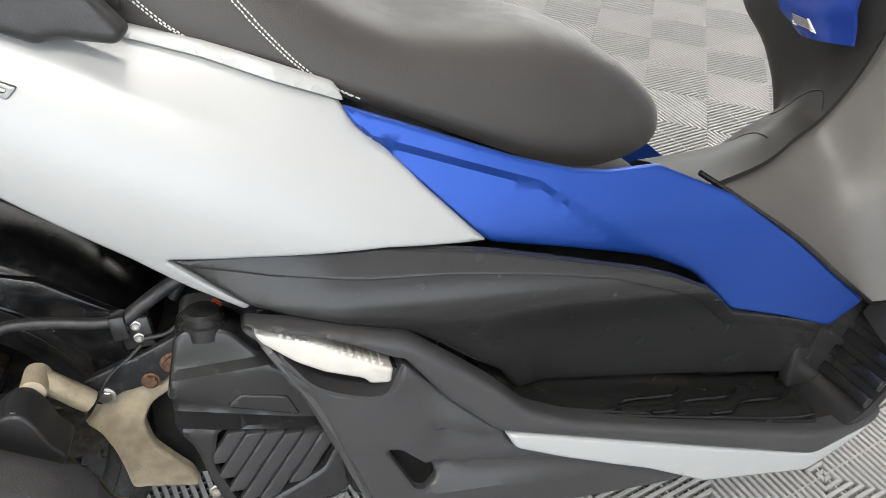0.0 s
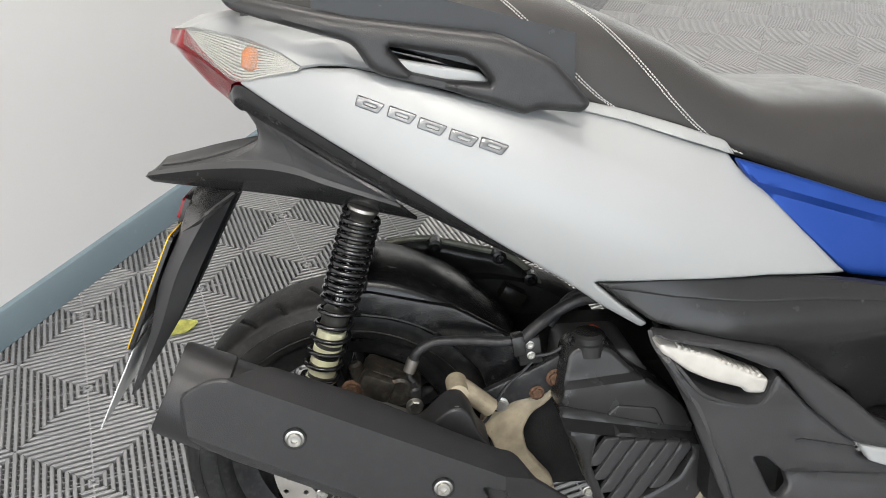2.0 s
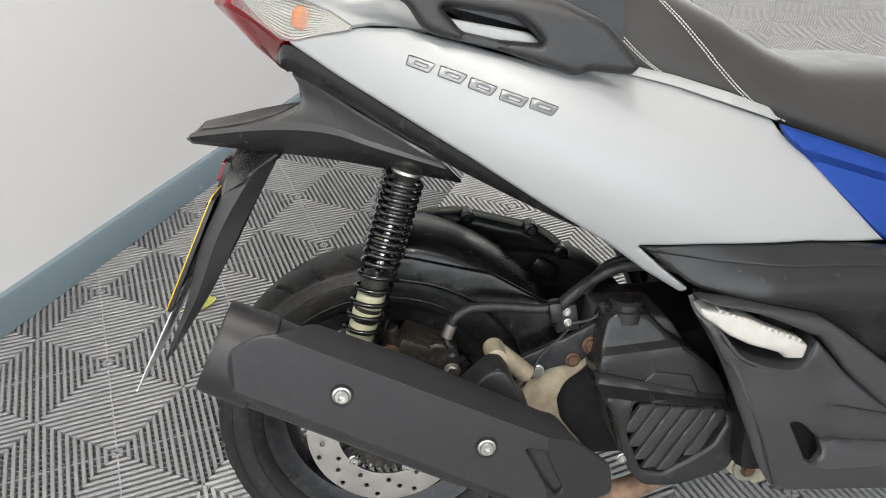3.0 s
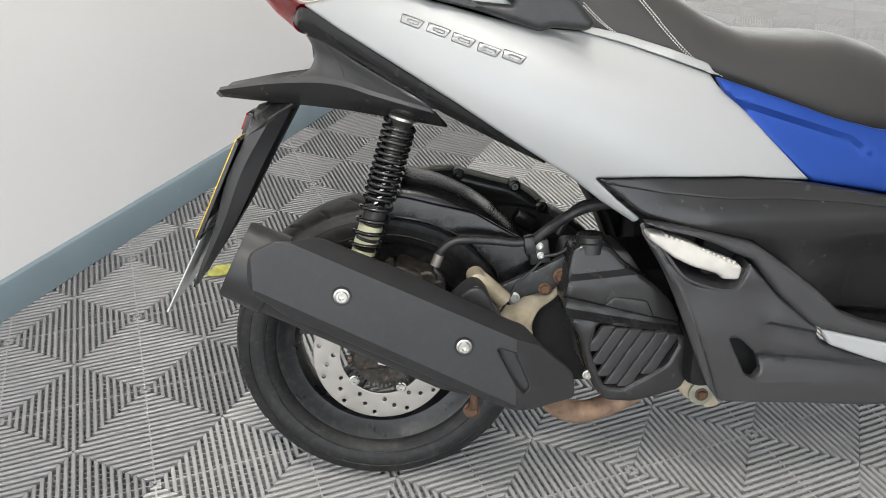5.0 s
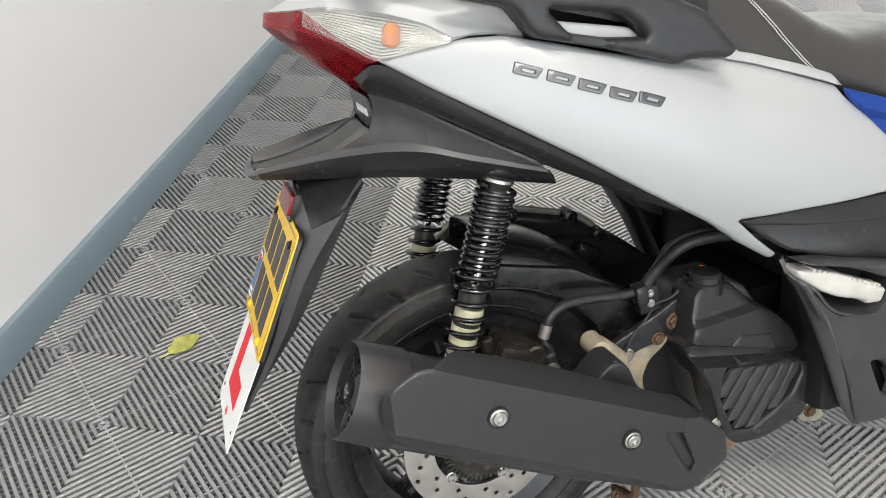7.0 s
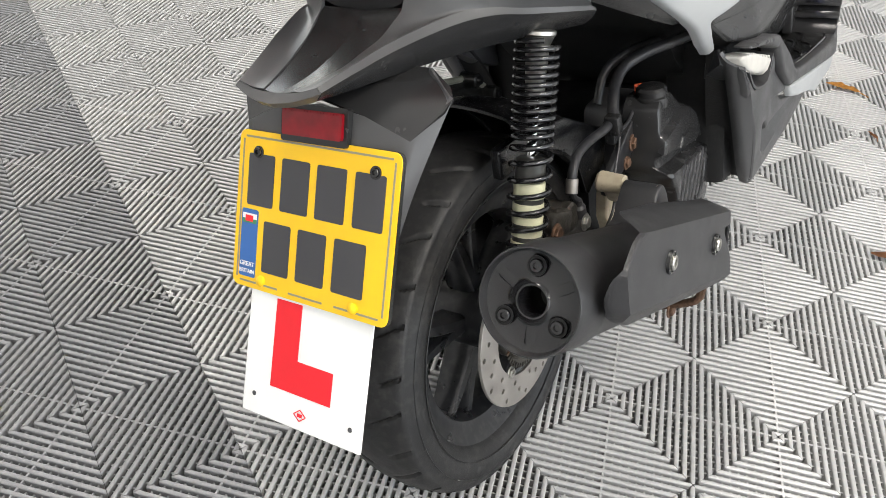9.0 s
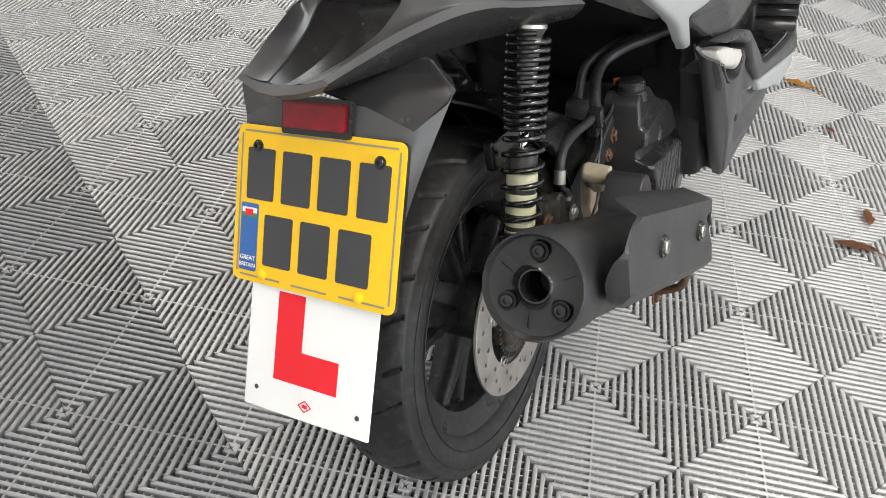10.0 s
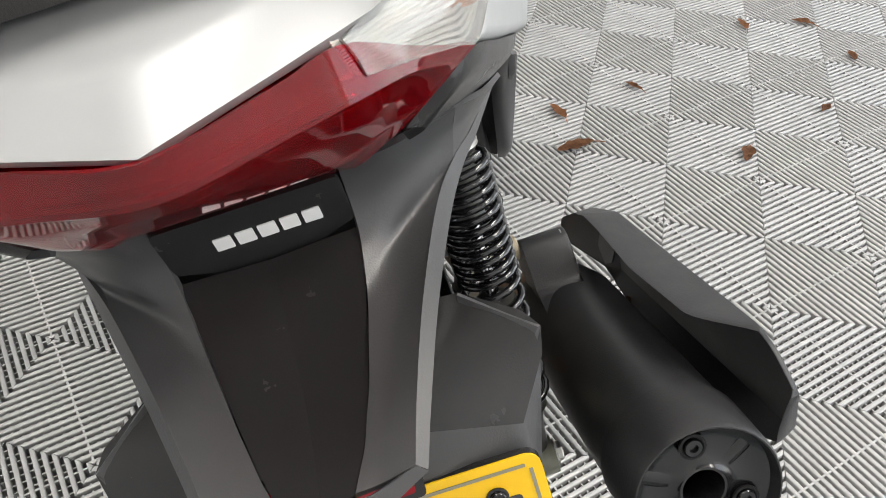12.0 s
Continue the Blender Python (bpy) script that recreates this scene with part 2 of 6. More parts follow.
def panel(name, pts, surf, mat, parent, thick=0.012, r=0.008, roll=0.006, res=0.02, holes=(), side=-1, label="", back=None, angle=40, lines=()):
    """A moulded panel: an outline in x and z, bent to the surface y = surf(x, z), with rolled edges and a back."""
    loops = [dense(rounded(pts, r), res * 0.8)] + [dense(rounded(h, min(r, 0.006)), res * 0.6) for h in holes]
    arr = [np.array([(v.x, v.y) for v in lp]) for lp in loops]
    verts = [v for lp in arr for v in lp]
    edges, k = [], 0
    for lp in arr:
        edges += [(k + i, k + (i + 1) % len(lp)) for i in range(len(lp))]
        k += len(lp)
    extra = []
    for n, lp in enumerate(arr):
        tan = np.roll(lp, -1, 0) - np.roll(lp, 1, 0)
        nor = np.stack([-tan[:, 1], tan[:, 0]], 1) / np.maximum(np.hypot(*tan.T), 1e-9)[:, None]
        for d in (roll * 0.25, roll * 0.65, roll * 1.15):
            for s in (-1, 1):
                c = lp + s * d * nor
                extra += list(c[edge_gap(c, arr) > d * 0.85])
    lo, hi = arr[0].min(0), arr[0].max(0)
    gx, gz = np.meshgrid(np.arange(lo[0], hi[0], res), np.arange(lo[1], hi[1], res))
    g = np.stack([gx.ravel(), gz.ravel()], 1)
    g = g[inside(g, arr[0])]
    if len(g):
        extra += list(g[edge_gap(g, arr) > roll * 1.6])
    if extra:
        ex = np.array(extra)
        ok = inside(ex, arr[0])
        if lines:
            ok &= edge_gap(ex, [np.array(list(ln) + list(reversed(ln))[1:-1] if len(ln) > 2 else list(ln), float) for ln in lines]) > res * 0.25
        for h in arr[1:]:
            ok &= ~inside(ex, h)
        verts += list(ex[ok])
    for ln in lines:
        run = np.array([(v.x, v.y) for a, b in zip(ln, ln[1:]) for v in [Vector(a).lerp(Vector(b), j / max(1, math.ceil((Vector(b) - Vector(a)).length / (res * 0.7)))) for j in range(max(1, math.ceil((Vector(b) - Vector(a)).length / (res * 0.7))))]] + [tuple(ln[-1])])
        keep = inside(run, arr[0]) & (edge_gap(run, arr) > roll * 0.3)
        for h in arr[1:]:
            keep &= ~inside(run, h)
        last = None
        for q, good in zip(run, keep):
            if good:
                verts.append(q)
                if last is not None:
                    edges.append((last, len(verts) - 1))
                last = len(verts) - 1
            else:
                last = None
    cv, _, cf, *_ = geometry.delaunay_2d_cdt([Vector(v) for v in verts], edges, [], 0, 1e-5)
    cv = np.array([(v.x, v.y) for v in cv])
    tri = [f for f in cf if len(f) == 3]
    mid = np.array([cv[list(f)].mean(0) for f in tri])
    ok = inside(mid, arr[0])
    for h in arr[1:]:
        ok &= ~inside(mid, h)
    gap = edge_gap(cv, arr)
    bm = bmesh.new()
    front, rear = [], []
    for (x, z), d in zip(cv, gap):
        y = surf(x, z)
        e = max(0.0, 1 - d / roll)
        yf = y + roll * (1 - math.sqrt(max(0.0, 1 - e * e)))
        yb = (back if back is not None else y + thick)
        front.append(bm.verts.new((x, -side * yf if side > 0 else yf, z)))
        rear.append(bm.verts.new((x, -side * max(yb, yf + 0.001) if side > 0 else max(yb, yf + 0.001), z)))
    count = {}
    for f, good in zip(tri, ok):
        if good:
            bm.faces.new([front[i] for i in f])
            bm.faces.new([rear[i] for i in reversed(f)])
            for a, b in ((f[0], f[1]), (f[1], f[2]), (f[2], f[0])):
                count[(min(a, b), max(a, b))] = count.get((min(a, b), max(a, b)), 0) + 1
    for (a, b), c in count.items():
        if c == 1:
            bm.faces.new((front[a], front[b], rear[b], rear[a]))
    loose = [v for v in bm.verts if not v.link_faces]
    bmesh.ops.delete(bm, geom=loose, context="VERTS")
    return finish(name, bm, mat, parent, label, angle=angle)


def both(name, pts, surf, mat, parent, **kw):
    return [panel(name, pts, surf, mat, parent, side=s, **kw) for s in (-1, 1)]


def sheet(name, rows, mat, parent, nu=6, nv=6, thick=0.004, label="", smooth_u=True, smooth_v=True, angle=40, inward=None):
    """A skin through rows of points (smooth or creased along and across), with thickness."""
    rows = [[Vector(p) for p in row] for row in rows]

    def run(pts, n, soft):
        if soft:
            return spline(pts, n)
        out = []
        for a, b in zip(pts, pts[1:]):
            out += [a.lerp(b, j / n) for j in range(n)]
        return out + [pts[-1]]
    across = [run(row, nv, smooth_v) for row in rows]
    grid = [run(list(col), nu, smooth_u) for col in zip(*across)]
    a, b = len(grid), len(grid[0])
    bm = bmesh.new()
    top = [[bm.verts.new(p) for p in line] for line in grid]
    for i in range(a - 1):
        for j in range(b - 1):
            bm.faces.new((top[i][j], top[i + 1][j], top[i + 1][j + 1], top[i][j + 1]))
    bmesh.ops.recalc_face_normals(bm, faces=bm.faces)
    bm.normal_update()
    ref = Vector(inward) if inward else None
    if ref is not None and sum((f.normal.dot(f.calc_center_median() - ref) for f in bm.faces)) < 0:
        bmesh.ops.reverse_faces(bm, faces=bm.faces)
        bm.normal_update()
    low = [[bm.verts.new(v.co - v.normal * thick) for v in line] for line in top]
    for i in range(a - 1):
        for j in range(b - 1):
            bm.faces.new((low[i][j], low[i][j + 1], low[i + 1][j + 1], low[i + 1][j]))
    for i in range(a - 1):
        for j in (0, b - 1):
            bm.faces.new((top[i][j], top[i + 1][j], low[i + 1][j], low[i][j]))
    for j in range(b - 1):
        for i in (0, a - 1):
            bm.faces.new((top[i][j], top[i][j + 1], low[i][j + 1], low[i][j]))
    return finish(name, bm, mat, parent, label, angle=angle)


def loft(bm, rings, caps=True, closed=True):
    made = [[bm.verts.new(p) for p in ring] for ring in rings]
    for a, b in zip(made, made[1:]):
        for i in range(len(a) if closed else len(a) - 1):
            j = (i + 1) % len(a)
            bm.faces.new((a[i], a[j], b[j], b[i]))
    if caps:
        bm.faces.new(made[0])
        bm.faces.new(made[-1])
    return made


def frames_along(pts):
    """A steady pair of cross directions at each point of a path."""
    out, up = [], None
    for i, p in enumerate(pts):
        t = (pts[min(i + 1, len(pts) - 1)] - pts[max(i - 1, 0)]).normalized()
        if up is None:
            up = t.orthogonal().normalized()
        up = (up - t * up.dot(t)).normalized()
        out.append((up, t.cross(up)))
    return out


def tube_into(bm, pts, rad, sides=10):
    rads = rad if isinstance(rad, (list, tuple)) else [rad] * len(pts)
    rings = []
    for p, (u, v), r in zip(pts, frames_along(pts), rads):
        rings.append([p + (u * math.cos(2 * math.pi * k / sides) + v * math.sin(2 * math.pi * k / sides)) * r for k in range(sides)])
    loft(bm, rings)


def tube(name, pts, rad, mat, parent, steps=6, sides=10, label="", soft=True):
    bm = bmesh.new()
    tube_into(bm, spline(pts, steps) if soft else [Vector(p) for p in pts], rad, sides)
    return finish(name, bm, mat, parent, label)


def turned_into(bm, at, axis, profile, sides=24):
    """A turned body: profile of (distance along the axis, radius)."""
    axis = Vector(axis).normalized()
    u = axis.orthogonal().normalized()
    v = axis.cross(u)
    rings = [[Vector(at) + axis * s + (u * math.cos(2 * math.pi * k / sides) + v * math.sin(2 * math.pi * k / sides)) * max(r, 1e-4) for k in range(sides)] for s, r in profile]
    loft(bm, rings)


def turned(name, at, axis, profile, mat, parent, sides=24, label="", angle=35):
    bm = bmesh.new()
    turned_into(bm, at, axis, profile, sides)
    return finish(name, bm, mat, parent, label, angle=angle)


def block_into(bm, m, sx, sy, sz, bevel=0.0):
    made = bmesh.ops.create_cube(bm, size=1.0, matrix=m @ Matrix.Diagonal((sx, sy, sz, 1)))
    if bevel:
        es = list({e for v in made["verts"] for e in v.link_edges})
        bmesh.ops.bevel(bm, geom=es, offset=bevel, segments=2, affect="EDGES", profile=0.5)


def block(name, m, size, mat, parent, bevel=0.003, label=""):
    bm = bmesh.new()
    block_into(bm, m, *size, bevel)
    return finish(name, bm, mat, parent, label)


def hexbolt(name, at, axis, r, mat, parent, socket=True, washer=True, label=""):
    """A bolt head with a washer and, for a socket screw, a sunk hexagon."""
    bm = bmesh.new()
    at, axis = Vector(at), Vector(axis).normalized()
    if washer:
        turned_into(bm, at, axis, [(0, r * 1.35), (r * 0.18, r * 1.35), (r * 0.22, r * 1.28)], 20)
    if socket:
        turned_into(bm, at, axis, [(0, r), (r * 0.62, r), (r * 0.75, r * 0.9), (r * 0.75, r * 0.5), (r * 0.35, r * 0.46), (r * 0.3, 0.0)], 18)
    else:
        turned_into(bm, at, axis, [(0, r), (r * 0.6, r), (r * 0.72, r * 0.85), (r * 0.72, 0.0)], 6)
    return finish(name, bm, mat, parent, label)


def flat_shape(bm, m, pts, depth=0.0006, r=0.0, seg=3):
    """A thin raised shape on the plane of m (x right, y up, z out)."""
    loop = [Vector((p[0], p[1])) for p in pts]
    loop = rounded(loop, r, seg=seg) if r else loop
    lo = [bm.verts.new(m @ Vector((p.x, p.y, 0))) for p in loop]
    hi = [bm.verts.new(m @ Vector((p.x, p.y, depth))) for p in loop]
    bm.faces.new(hi)
    bm.faces.new(list(reversed(lo)))
    for i in range(len(lo)):
        j = (i + 1) % len(lo)
        bm.faces.new((lo[i], lo[j], hi[j], hi[i]))


def rect(cx, cy, w, h):
    return [(cx - w / 2, cy - h / 2), (cx + w / 2, cy - h / 2), (cx + w / 2, cy + h / 2), (cx - w / 2, cy + h / 2)]


def empty(name, parent=None, label=""):
    ob = new(name)
    if parent:
        ob.parent = parent
    if label:
        ob["label"] = label
    return ob


# ---- room ----
def box_wall(name, x0, x1, y0, y1, z0, z1, mat, parent=None):
    bm = bmesh.new()
    block_into(bm, Matrix.Translation(((x0 + x1) / 2, (y0 + y1) / 2, (z0 + z1) / 2)), x1 - x0, y1 - y0, z1 - z0)
    return finish(name, bm, mat, parent, smooth=False)


def structure(ob, label, category):
    return tagged(ob, label, category, kind="structure")


T = 0.15
structure(box_wall("wall_west", WALL_X - T, WALL_X, ROOM_S - T, ROOM_N + T, -0.02, ROOM_H, PLASTER), "plain white painted wall above a blue-grey skirting", "wall")
# east, north and south walls and ceiling are unseen, added to close the room
structure(box_wall("wall_east", ROOM_E, ROOM_E + T, ROOM_S - T, ROOM_N + T, -0.02, ROOM_H, PLASTER), "unseen white wall added to close the showroom", "wall")
# unseen north wall; doorway assumed from the bright far floor and leaves
DOOR = (-0.9, 4.2, 2.6)
wall_n = structure(box_wall("wall_north", WALL_X, DOOR[0], ROOM_N, ROOM_N + T, -0.02, ROOM_H, PLASTER), "unseen white wall added beside an assumed doorway", "wall")
box_wall("wall_pier", DOOR[1], ROOM_E, ROOM_N, ROOM_N + T, -0.02, ROOM_H, PLASTER, wall_n)
box_wall("lintel", DOOR[0], DOOR[1], ROOM_N, ROOM_N + T, DOOR[2], ROOM_H, PLASTER, wall_n)
# unseen south wall; wide shop window assumed from light on the south side
WIN = (-0.9, 4.2, 0.25, 2.7)
wall_s = structure(box_wall("wall_south", WALL_X, WIN[0], ROOM_S - T, ROOM_S, -0.02, ROOM_H, PLASTER), "unseen white wall added round an assumed window", "wall")
box_wall("wall_pier", WIN[1], ROOM_E, ROOM_S - T, ROOM_S, -0.02, ROOM_H, PLASTER, wall_s)
box_wall("window_breast", WIN[0], WIN[1], ROOM_S - T, ROOM_S, -0.02, WIN[2], PLASTER, wall_s)
box_wall("lintel", WIN[0], WIN[1], ROOM_S - T, ROOM_S, WIN[3], ROOM_H, PLASTER, wall_s)
window = empty("window_1")
structure(window, "unseen white-framed window, assumed as a daylight source", "window")
for x in np.linspace(WIN[0], WIN[1], 4):
    box_wall("frame_post", x - 0.03, x + 0.03, ROOM_S - 0.09, ROOM_S - 0.03, WIN[2], WIN[3], FRAMEWHITE, window)
for z in (WIN[2] + 0.03, WIN[3] - 0.03):
    for k in range(3):
        a, b = WIN[0] + (WIN[1] - WIN[0]) * k / 3 + 0.03, WIN[0] + (WIN[1] - WIN[0]) * (k + 1) / 3 - 0.03
        box_wall("frame_rail", a, b, ROOM_S - 0.09, ROOM_S - 0.03, z - 0.03, z + 0.03, FRAMEWHITE, window)
structure(box_wall("ceiling", WALL_X - T, ROOM_E + T, ROOM_S - T, ROOM_N + T, ROOM_H, ROOM_H + 0.1, CEILING), "unseen white ceiling added to carry the light panels", "ceiling")

bm = bmesh.new()
prof = [(0, 0), (0.016, 0), (0.016, 0.078), (0.012, 0.088), (0.004, 0.092), (0, 0.092)]
loft(bm, [[(WALL_X + a, y, b) for a, b in prof] for y in (ROOM_S, ROOM_N)])
structure(finish("baseboard", bm, SKIRTING), "blue-grey painted skirting board along the white wall", "skirting")

# outside, beyond the openings: unseen, added paving
bm = bmesh.new()
bmesh.ops.create_grid(bm, x_segments=2, y_segments=2, size=60, matrix=Matrix.Translation((0, 0, -0.04)))
PAVING = material("outdoor_paving", (0.22, 0.215, 0.21), 0.8, mottle=0.2, mottle_size=0.5)
structure(finish("ground", bm, PAVING), "unseen pale grey paving added outside the showroom", "ground")

# flush ceiling light panels, unseen and assumed; placed to light floor and tail
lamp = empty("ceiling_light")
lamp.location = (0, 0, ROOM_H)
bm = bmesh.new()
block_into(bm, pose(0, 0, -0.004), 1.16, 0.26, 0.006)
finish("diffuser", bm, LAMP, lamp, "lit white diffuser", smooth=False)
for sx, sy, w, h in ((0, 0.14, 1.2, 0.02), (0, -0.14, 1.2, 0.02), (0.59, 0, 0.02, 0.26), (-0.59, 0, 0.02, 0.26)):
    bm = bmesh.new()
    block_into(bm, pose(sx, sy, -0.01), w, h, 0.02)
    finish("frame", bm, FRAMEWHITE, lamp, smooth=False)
tagged(lamp, "unseen long ceiling light, assumed, with a lit white diffuser", "ceiling light", "ceiling lights")
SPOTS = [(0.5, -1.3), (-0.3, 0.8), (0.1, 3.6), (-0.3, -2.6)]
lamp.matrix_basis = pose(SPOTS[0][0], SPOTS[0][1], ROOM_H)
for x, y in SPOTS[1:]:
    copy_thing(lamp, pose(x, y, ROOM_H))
# area lamps added under the unseen ceiling panels
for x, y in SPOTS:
    data = bpy.data.lights.new("assumed_lamp_glow", "AREA")
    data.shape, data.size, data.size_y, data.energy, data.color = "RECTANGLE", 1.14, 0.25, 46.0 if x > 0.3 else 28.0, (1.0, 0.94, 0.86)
    ob = new("assumed_lamp_glow", data)
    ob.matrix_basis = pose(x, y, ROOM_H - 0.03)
# area lamp added for daylight from the assumed window
data = bpy.data.lights.new("assumed_window_light", "AREA")
data.shape, data.size, data.size_y, data.energy, data.color = "RECTANGLE", WIN[1] - WIN[0], WIN[3] - WIN[2], 95.0, (0.93, 0.97, 1.0)
ob = new("assumed_window_light", data)
ob.matrix_basis = pose((WIN[0] + WIN[1]) / 2, ROOM_S + 0.02, (WIN[2] + WIN[3]) / 2, 90, 0, 0)
# area lamp added for daylight from the assumed doorway
data = bpy.data.lights.new("assumed_doorway_light", "AREA")
data.shape, data.size, data.size_y, data.energy, data.color = "RECTANGLE", DOOR[1] - DOOR[0], DOOR[2], 75.0, (1.0, 0.965, 0.91)
ob = new("assumed_doorway_light", data)
ob.matrix_basis = pose((DOOR[0] + DOOR[1]) / 2, ROOM_N - 0.02, DOOR[2] / 2, -90, 0, 0)


# ---- leaves on the floor ----
def leaf(x, y, turn, size, mat, label, fold=0.25, narrow=0.55):
    """A curled dry leaf: a pointed blade in two halves with a stalk."""
    rnd = random.Random(int(1000 * (x + 3)) + int(7000 * (y + 3)))
    bm = bmesh.new()
    n = 9
    mid, left, right = [], [], []
    for i in range(n):
        t = i / (n - 1)
        w = size * narrow * math.sin(math.pi * min(1, t * 0.96 + 0.02)) ** 0.8 * (1 + 0.25 * rnd.uniform(-1, 1))
        lift = size * (0.10 + 0.22 * (t - 0.5) ** 2 + 0.05 * rnd.random())
        mid.append(bm.verts.new((size * (t - 0.5) * 1.3, 0, 0.004 + lift * 0.35)))
        left.append(bm.verts.new((size * (t - 0.5) * 1.3 - 0.1 * w, w * 0.5, 0.004 + lift * 0.3 + w * fold * rnd.uniform(0.4, 1))))
        right.append(bm.verts.new((size * (t - 0.5) * 1.3 - 0.1 * w, -w * 0.5, 0.004 + lift * 0.3 + w * fold * rnd.uniform(0.2, 1))))
    for i in range(n - 1):
        bm.faces.new((mid[i], mid[i + 1], left[i + 1], left[i]))
        bm.faces.new((right[i], right[i + 1], mid[i + 1], mid[i]))
    bmesh.ops.solidify(bm, geom=list(bm.faces), thickness=0.0006)
    tube_into(bm, [Vector((-size * 0.64, 0, 0.006)), Vector((-size * 0.85, size * 0.05, 0.004)), Vector((-size * 1.0, size * 0.12, 0.003))], size * 0.02, 5)
    ob = finish("fallen_leaf", bm, mat)
    ob.matrix_basis = pose(x, y, 0.0, 0, 0, turn)
    return tagged(ob, label, "leaf", "leaves on the floor")


BROWN = "curled dry brown leaf on the ribbed floor tiles"
for x, y, turn, size in ((0.805, 0.005, 130, 0.075), (0.94, 0.062, 40, 0.05), (0.884, -0.377, 170, 0.05), (1.11, -0.107, 60, 0.04), (1.545, -0.39, 20, 0.05),
                         (1.61, -0.56, 80, 0.05), (1.142, -0.574, 150, 0.035), (1.444, -0.674, 10, 0.04), (1.228, 0.37, 70, 0.03)):
    leaf(x, y, turn, size, LEAF_BROWN, BROWN)
leaf(1.38, 0.586, 120, 0.075, LEAF_ORANGE, "dry orange leaf on the ribbed floor tiles")
leaf(-0.935, 0.446, 60, 0.060, LEAF_YELLOW, "pale yellow-green fallen leaf on the dark tiles", fold=0.1, narrow=0.8)


# ---- scooter ----
scooter = empty("scooter")
scooter.matrix_basis = pose(*STAND, 0, 0, FWD) @ pose(0, 0, 0, -LEAN_LEFT)
tagged(scooter, "white and blue maxi scooter with black plastics leaning on its stand", "scooter")
AX = Vector((0.004, 0.0, 0.262))     # rear axle


def fold_z(x):
    return 0.872 - 0.345 * x - 0.12 * max(0, x - 0.25)


def white_y(x, z):
    """Bulge of the white flank: narrow at the tail, widest ahead of the crease, with a softly folded shoulder."""
    y = 1.701 - 2.275 * x - 4.759 * z + 0.947 * x * x + 2.377 * x * z + 2.99 * z * z
    above = z - fold_z(x)
    fade = min(1, max(0, (0.43 - x) / 0.14)) * min(1, max(0, (x + 0.06) / 0.1))
    return y + 0.62 * fade * 0.5 * (above + math.sqrt(above * above + 0.000008))


# -- near-black core added inside the body against see-through --
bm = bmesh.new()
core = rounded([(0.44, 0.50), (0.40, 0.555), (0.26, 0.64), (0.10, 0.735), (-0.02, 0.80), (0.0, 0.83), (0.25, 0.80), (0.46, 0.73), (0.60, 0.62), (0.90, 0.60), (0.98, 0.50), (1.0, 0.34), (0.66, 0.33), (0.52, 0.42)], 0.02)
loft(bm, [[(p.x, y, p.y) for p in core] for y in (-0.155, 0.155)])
finish("inner_frame", bm, INNER, scooter, "near-black filler added behind the side panels")

# -- white rear flank --
FLANK = [(-0.097, 0.838), (-0.058, 0.847), (-0.018, 0.855), (0.041, 0.853), (0.104, 0.838), (0.16, 0.822), (0.219, 0.808), (0.26, 0.803), (0.315, 0.799), (0.366, 0.783), (0.426, 0.762),
         (0.490, 0.740), (0.500, 0.724), (0.538, 0.690), (0.581, 0.646), (0.629, 0.600), (0.645, 0.586), (0.531, 0.598), (0.403, 0.600), (0.318, 0.597), (0.352, 0.565), (0.394, 0.531), (0.387, 0.523),
         (0.334, 0.558), (0.284, 0.597), (0.2, 0.650), (0.118, 0.704), (0.038, 0.753), (-0.043, 0.802)]
for ob in both("rear_side_panel", FLANK, white_y, PEARL, scooter, thick=0.014, r=0.005, roll=0.005, res=0.013, angle=50, lines=[[(x, fold_z(x) + d) for x in np.linspace(-0.05, 0.42, 14)] for d in (-0.004, 0.0, 0.004)]):
    ob["label"] = "pearl white rear side panel"
# narrow upper strip beside the seat
STRIP = [(0.29, 0.812), (0.366, 0.795), (0.43, 0.775), (0.488, 0.754), (0.497, 0.738), (0.43, 0.7605), (0.366, 0.782), (0.30, 0.7995)]
both("seat_edge_strip", STRIP, lambda x, z: white_y(x, z) - 0.008, PEARL, scooter, thick=0.012, r=0.004, roll=0.004)


def blue_y(x, z):
    y = -0.232 + 0.03 * max(0, x - 0.6) ** 2 + 0.10 * max(0, z - 0.60)
    step = z - (0.864 - 0.31 * x - 0.36 * max(0, x - 0.70))
    sharp = min(1, max(0, (0.86 - x) / 0.25))
    return y - (0.007 * sharp + 0.001) / (1 + math.exp(-max(-40, min(40, step / 0.0016)))) + 0.02 * max(0, x - 0.95)


BLUESIDE = [(0.491, 0.738), (0.549, 0.719), (0.609, 0.699), (0.673, 0.677), (0.74, 0.660), (0.78, 0.656), (0.842, 0.659), (0.942, 0.618), (1.045, 0.55), (1.173, 0.453), (1.126, 0.42),
            (1.046, 0.446), (0.968, 0.466), (0.93, 0.501), (0.903, 0.524), (0.855, 0.545), (0.817, 0.555), (0.732, 0.570), (0.649, 0.583), (0.608, 0.620), (0.547, 0.677), (0.503, 0.719)]
for ob in both("middle_side_panel", BLUESIDE, blue_y, BLUE, scooter, thick=0.008, r=0.008, roll=0.004, res=0.012, angle=28, lines=[[(x, 0.864 - 0.31 * x - 0.36 * max(0, x - 0.70) + d) for x in (0.50, 0.55, 0.60, 0.65, 0.70, 0.75, 0.80, 0.85)] for d in (-0.005, 0.005)]):
    ob["label"] = "satin blue middle side panel"


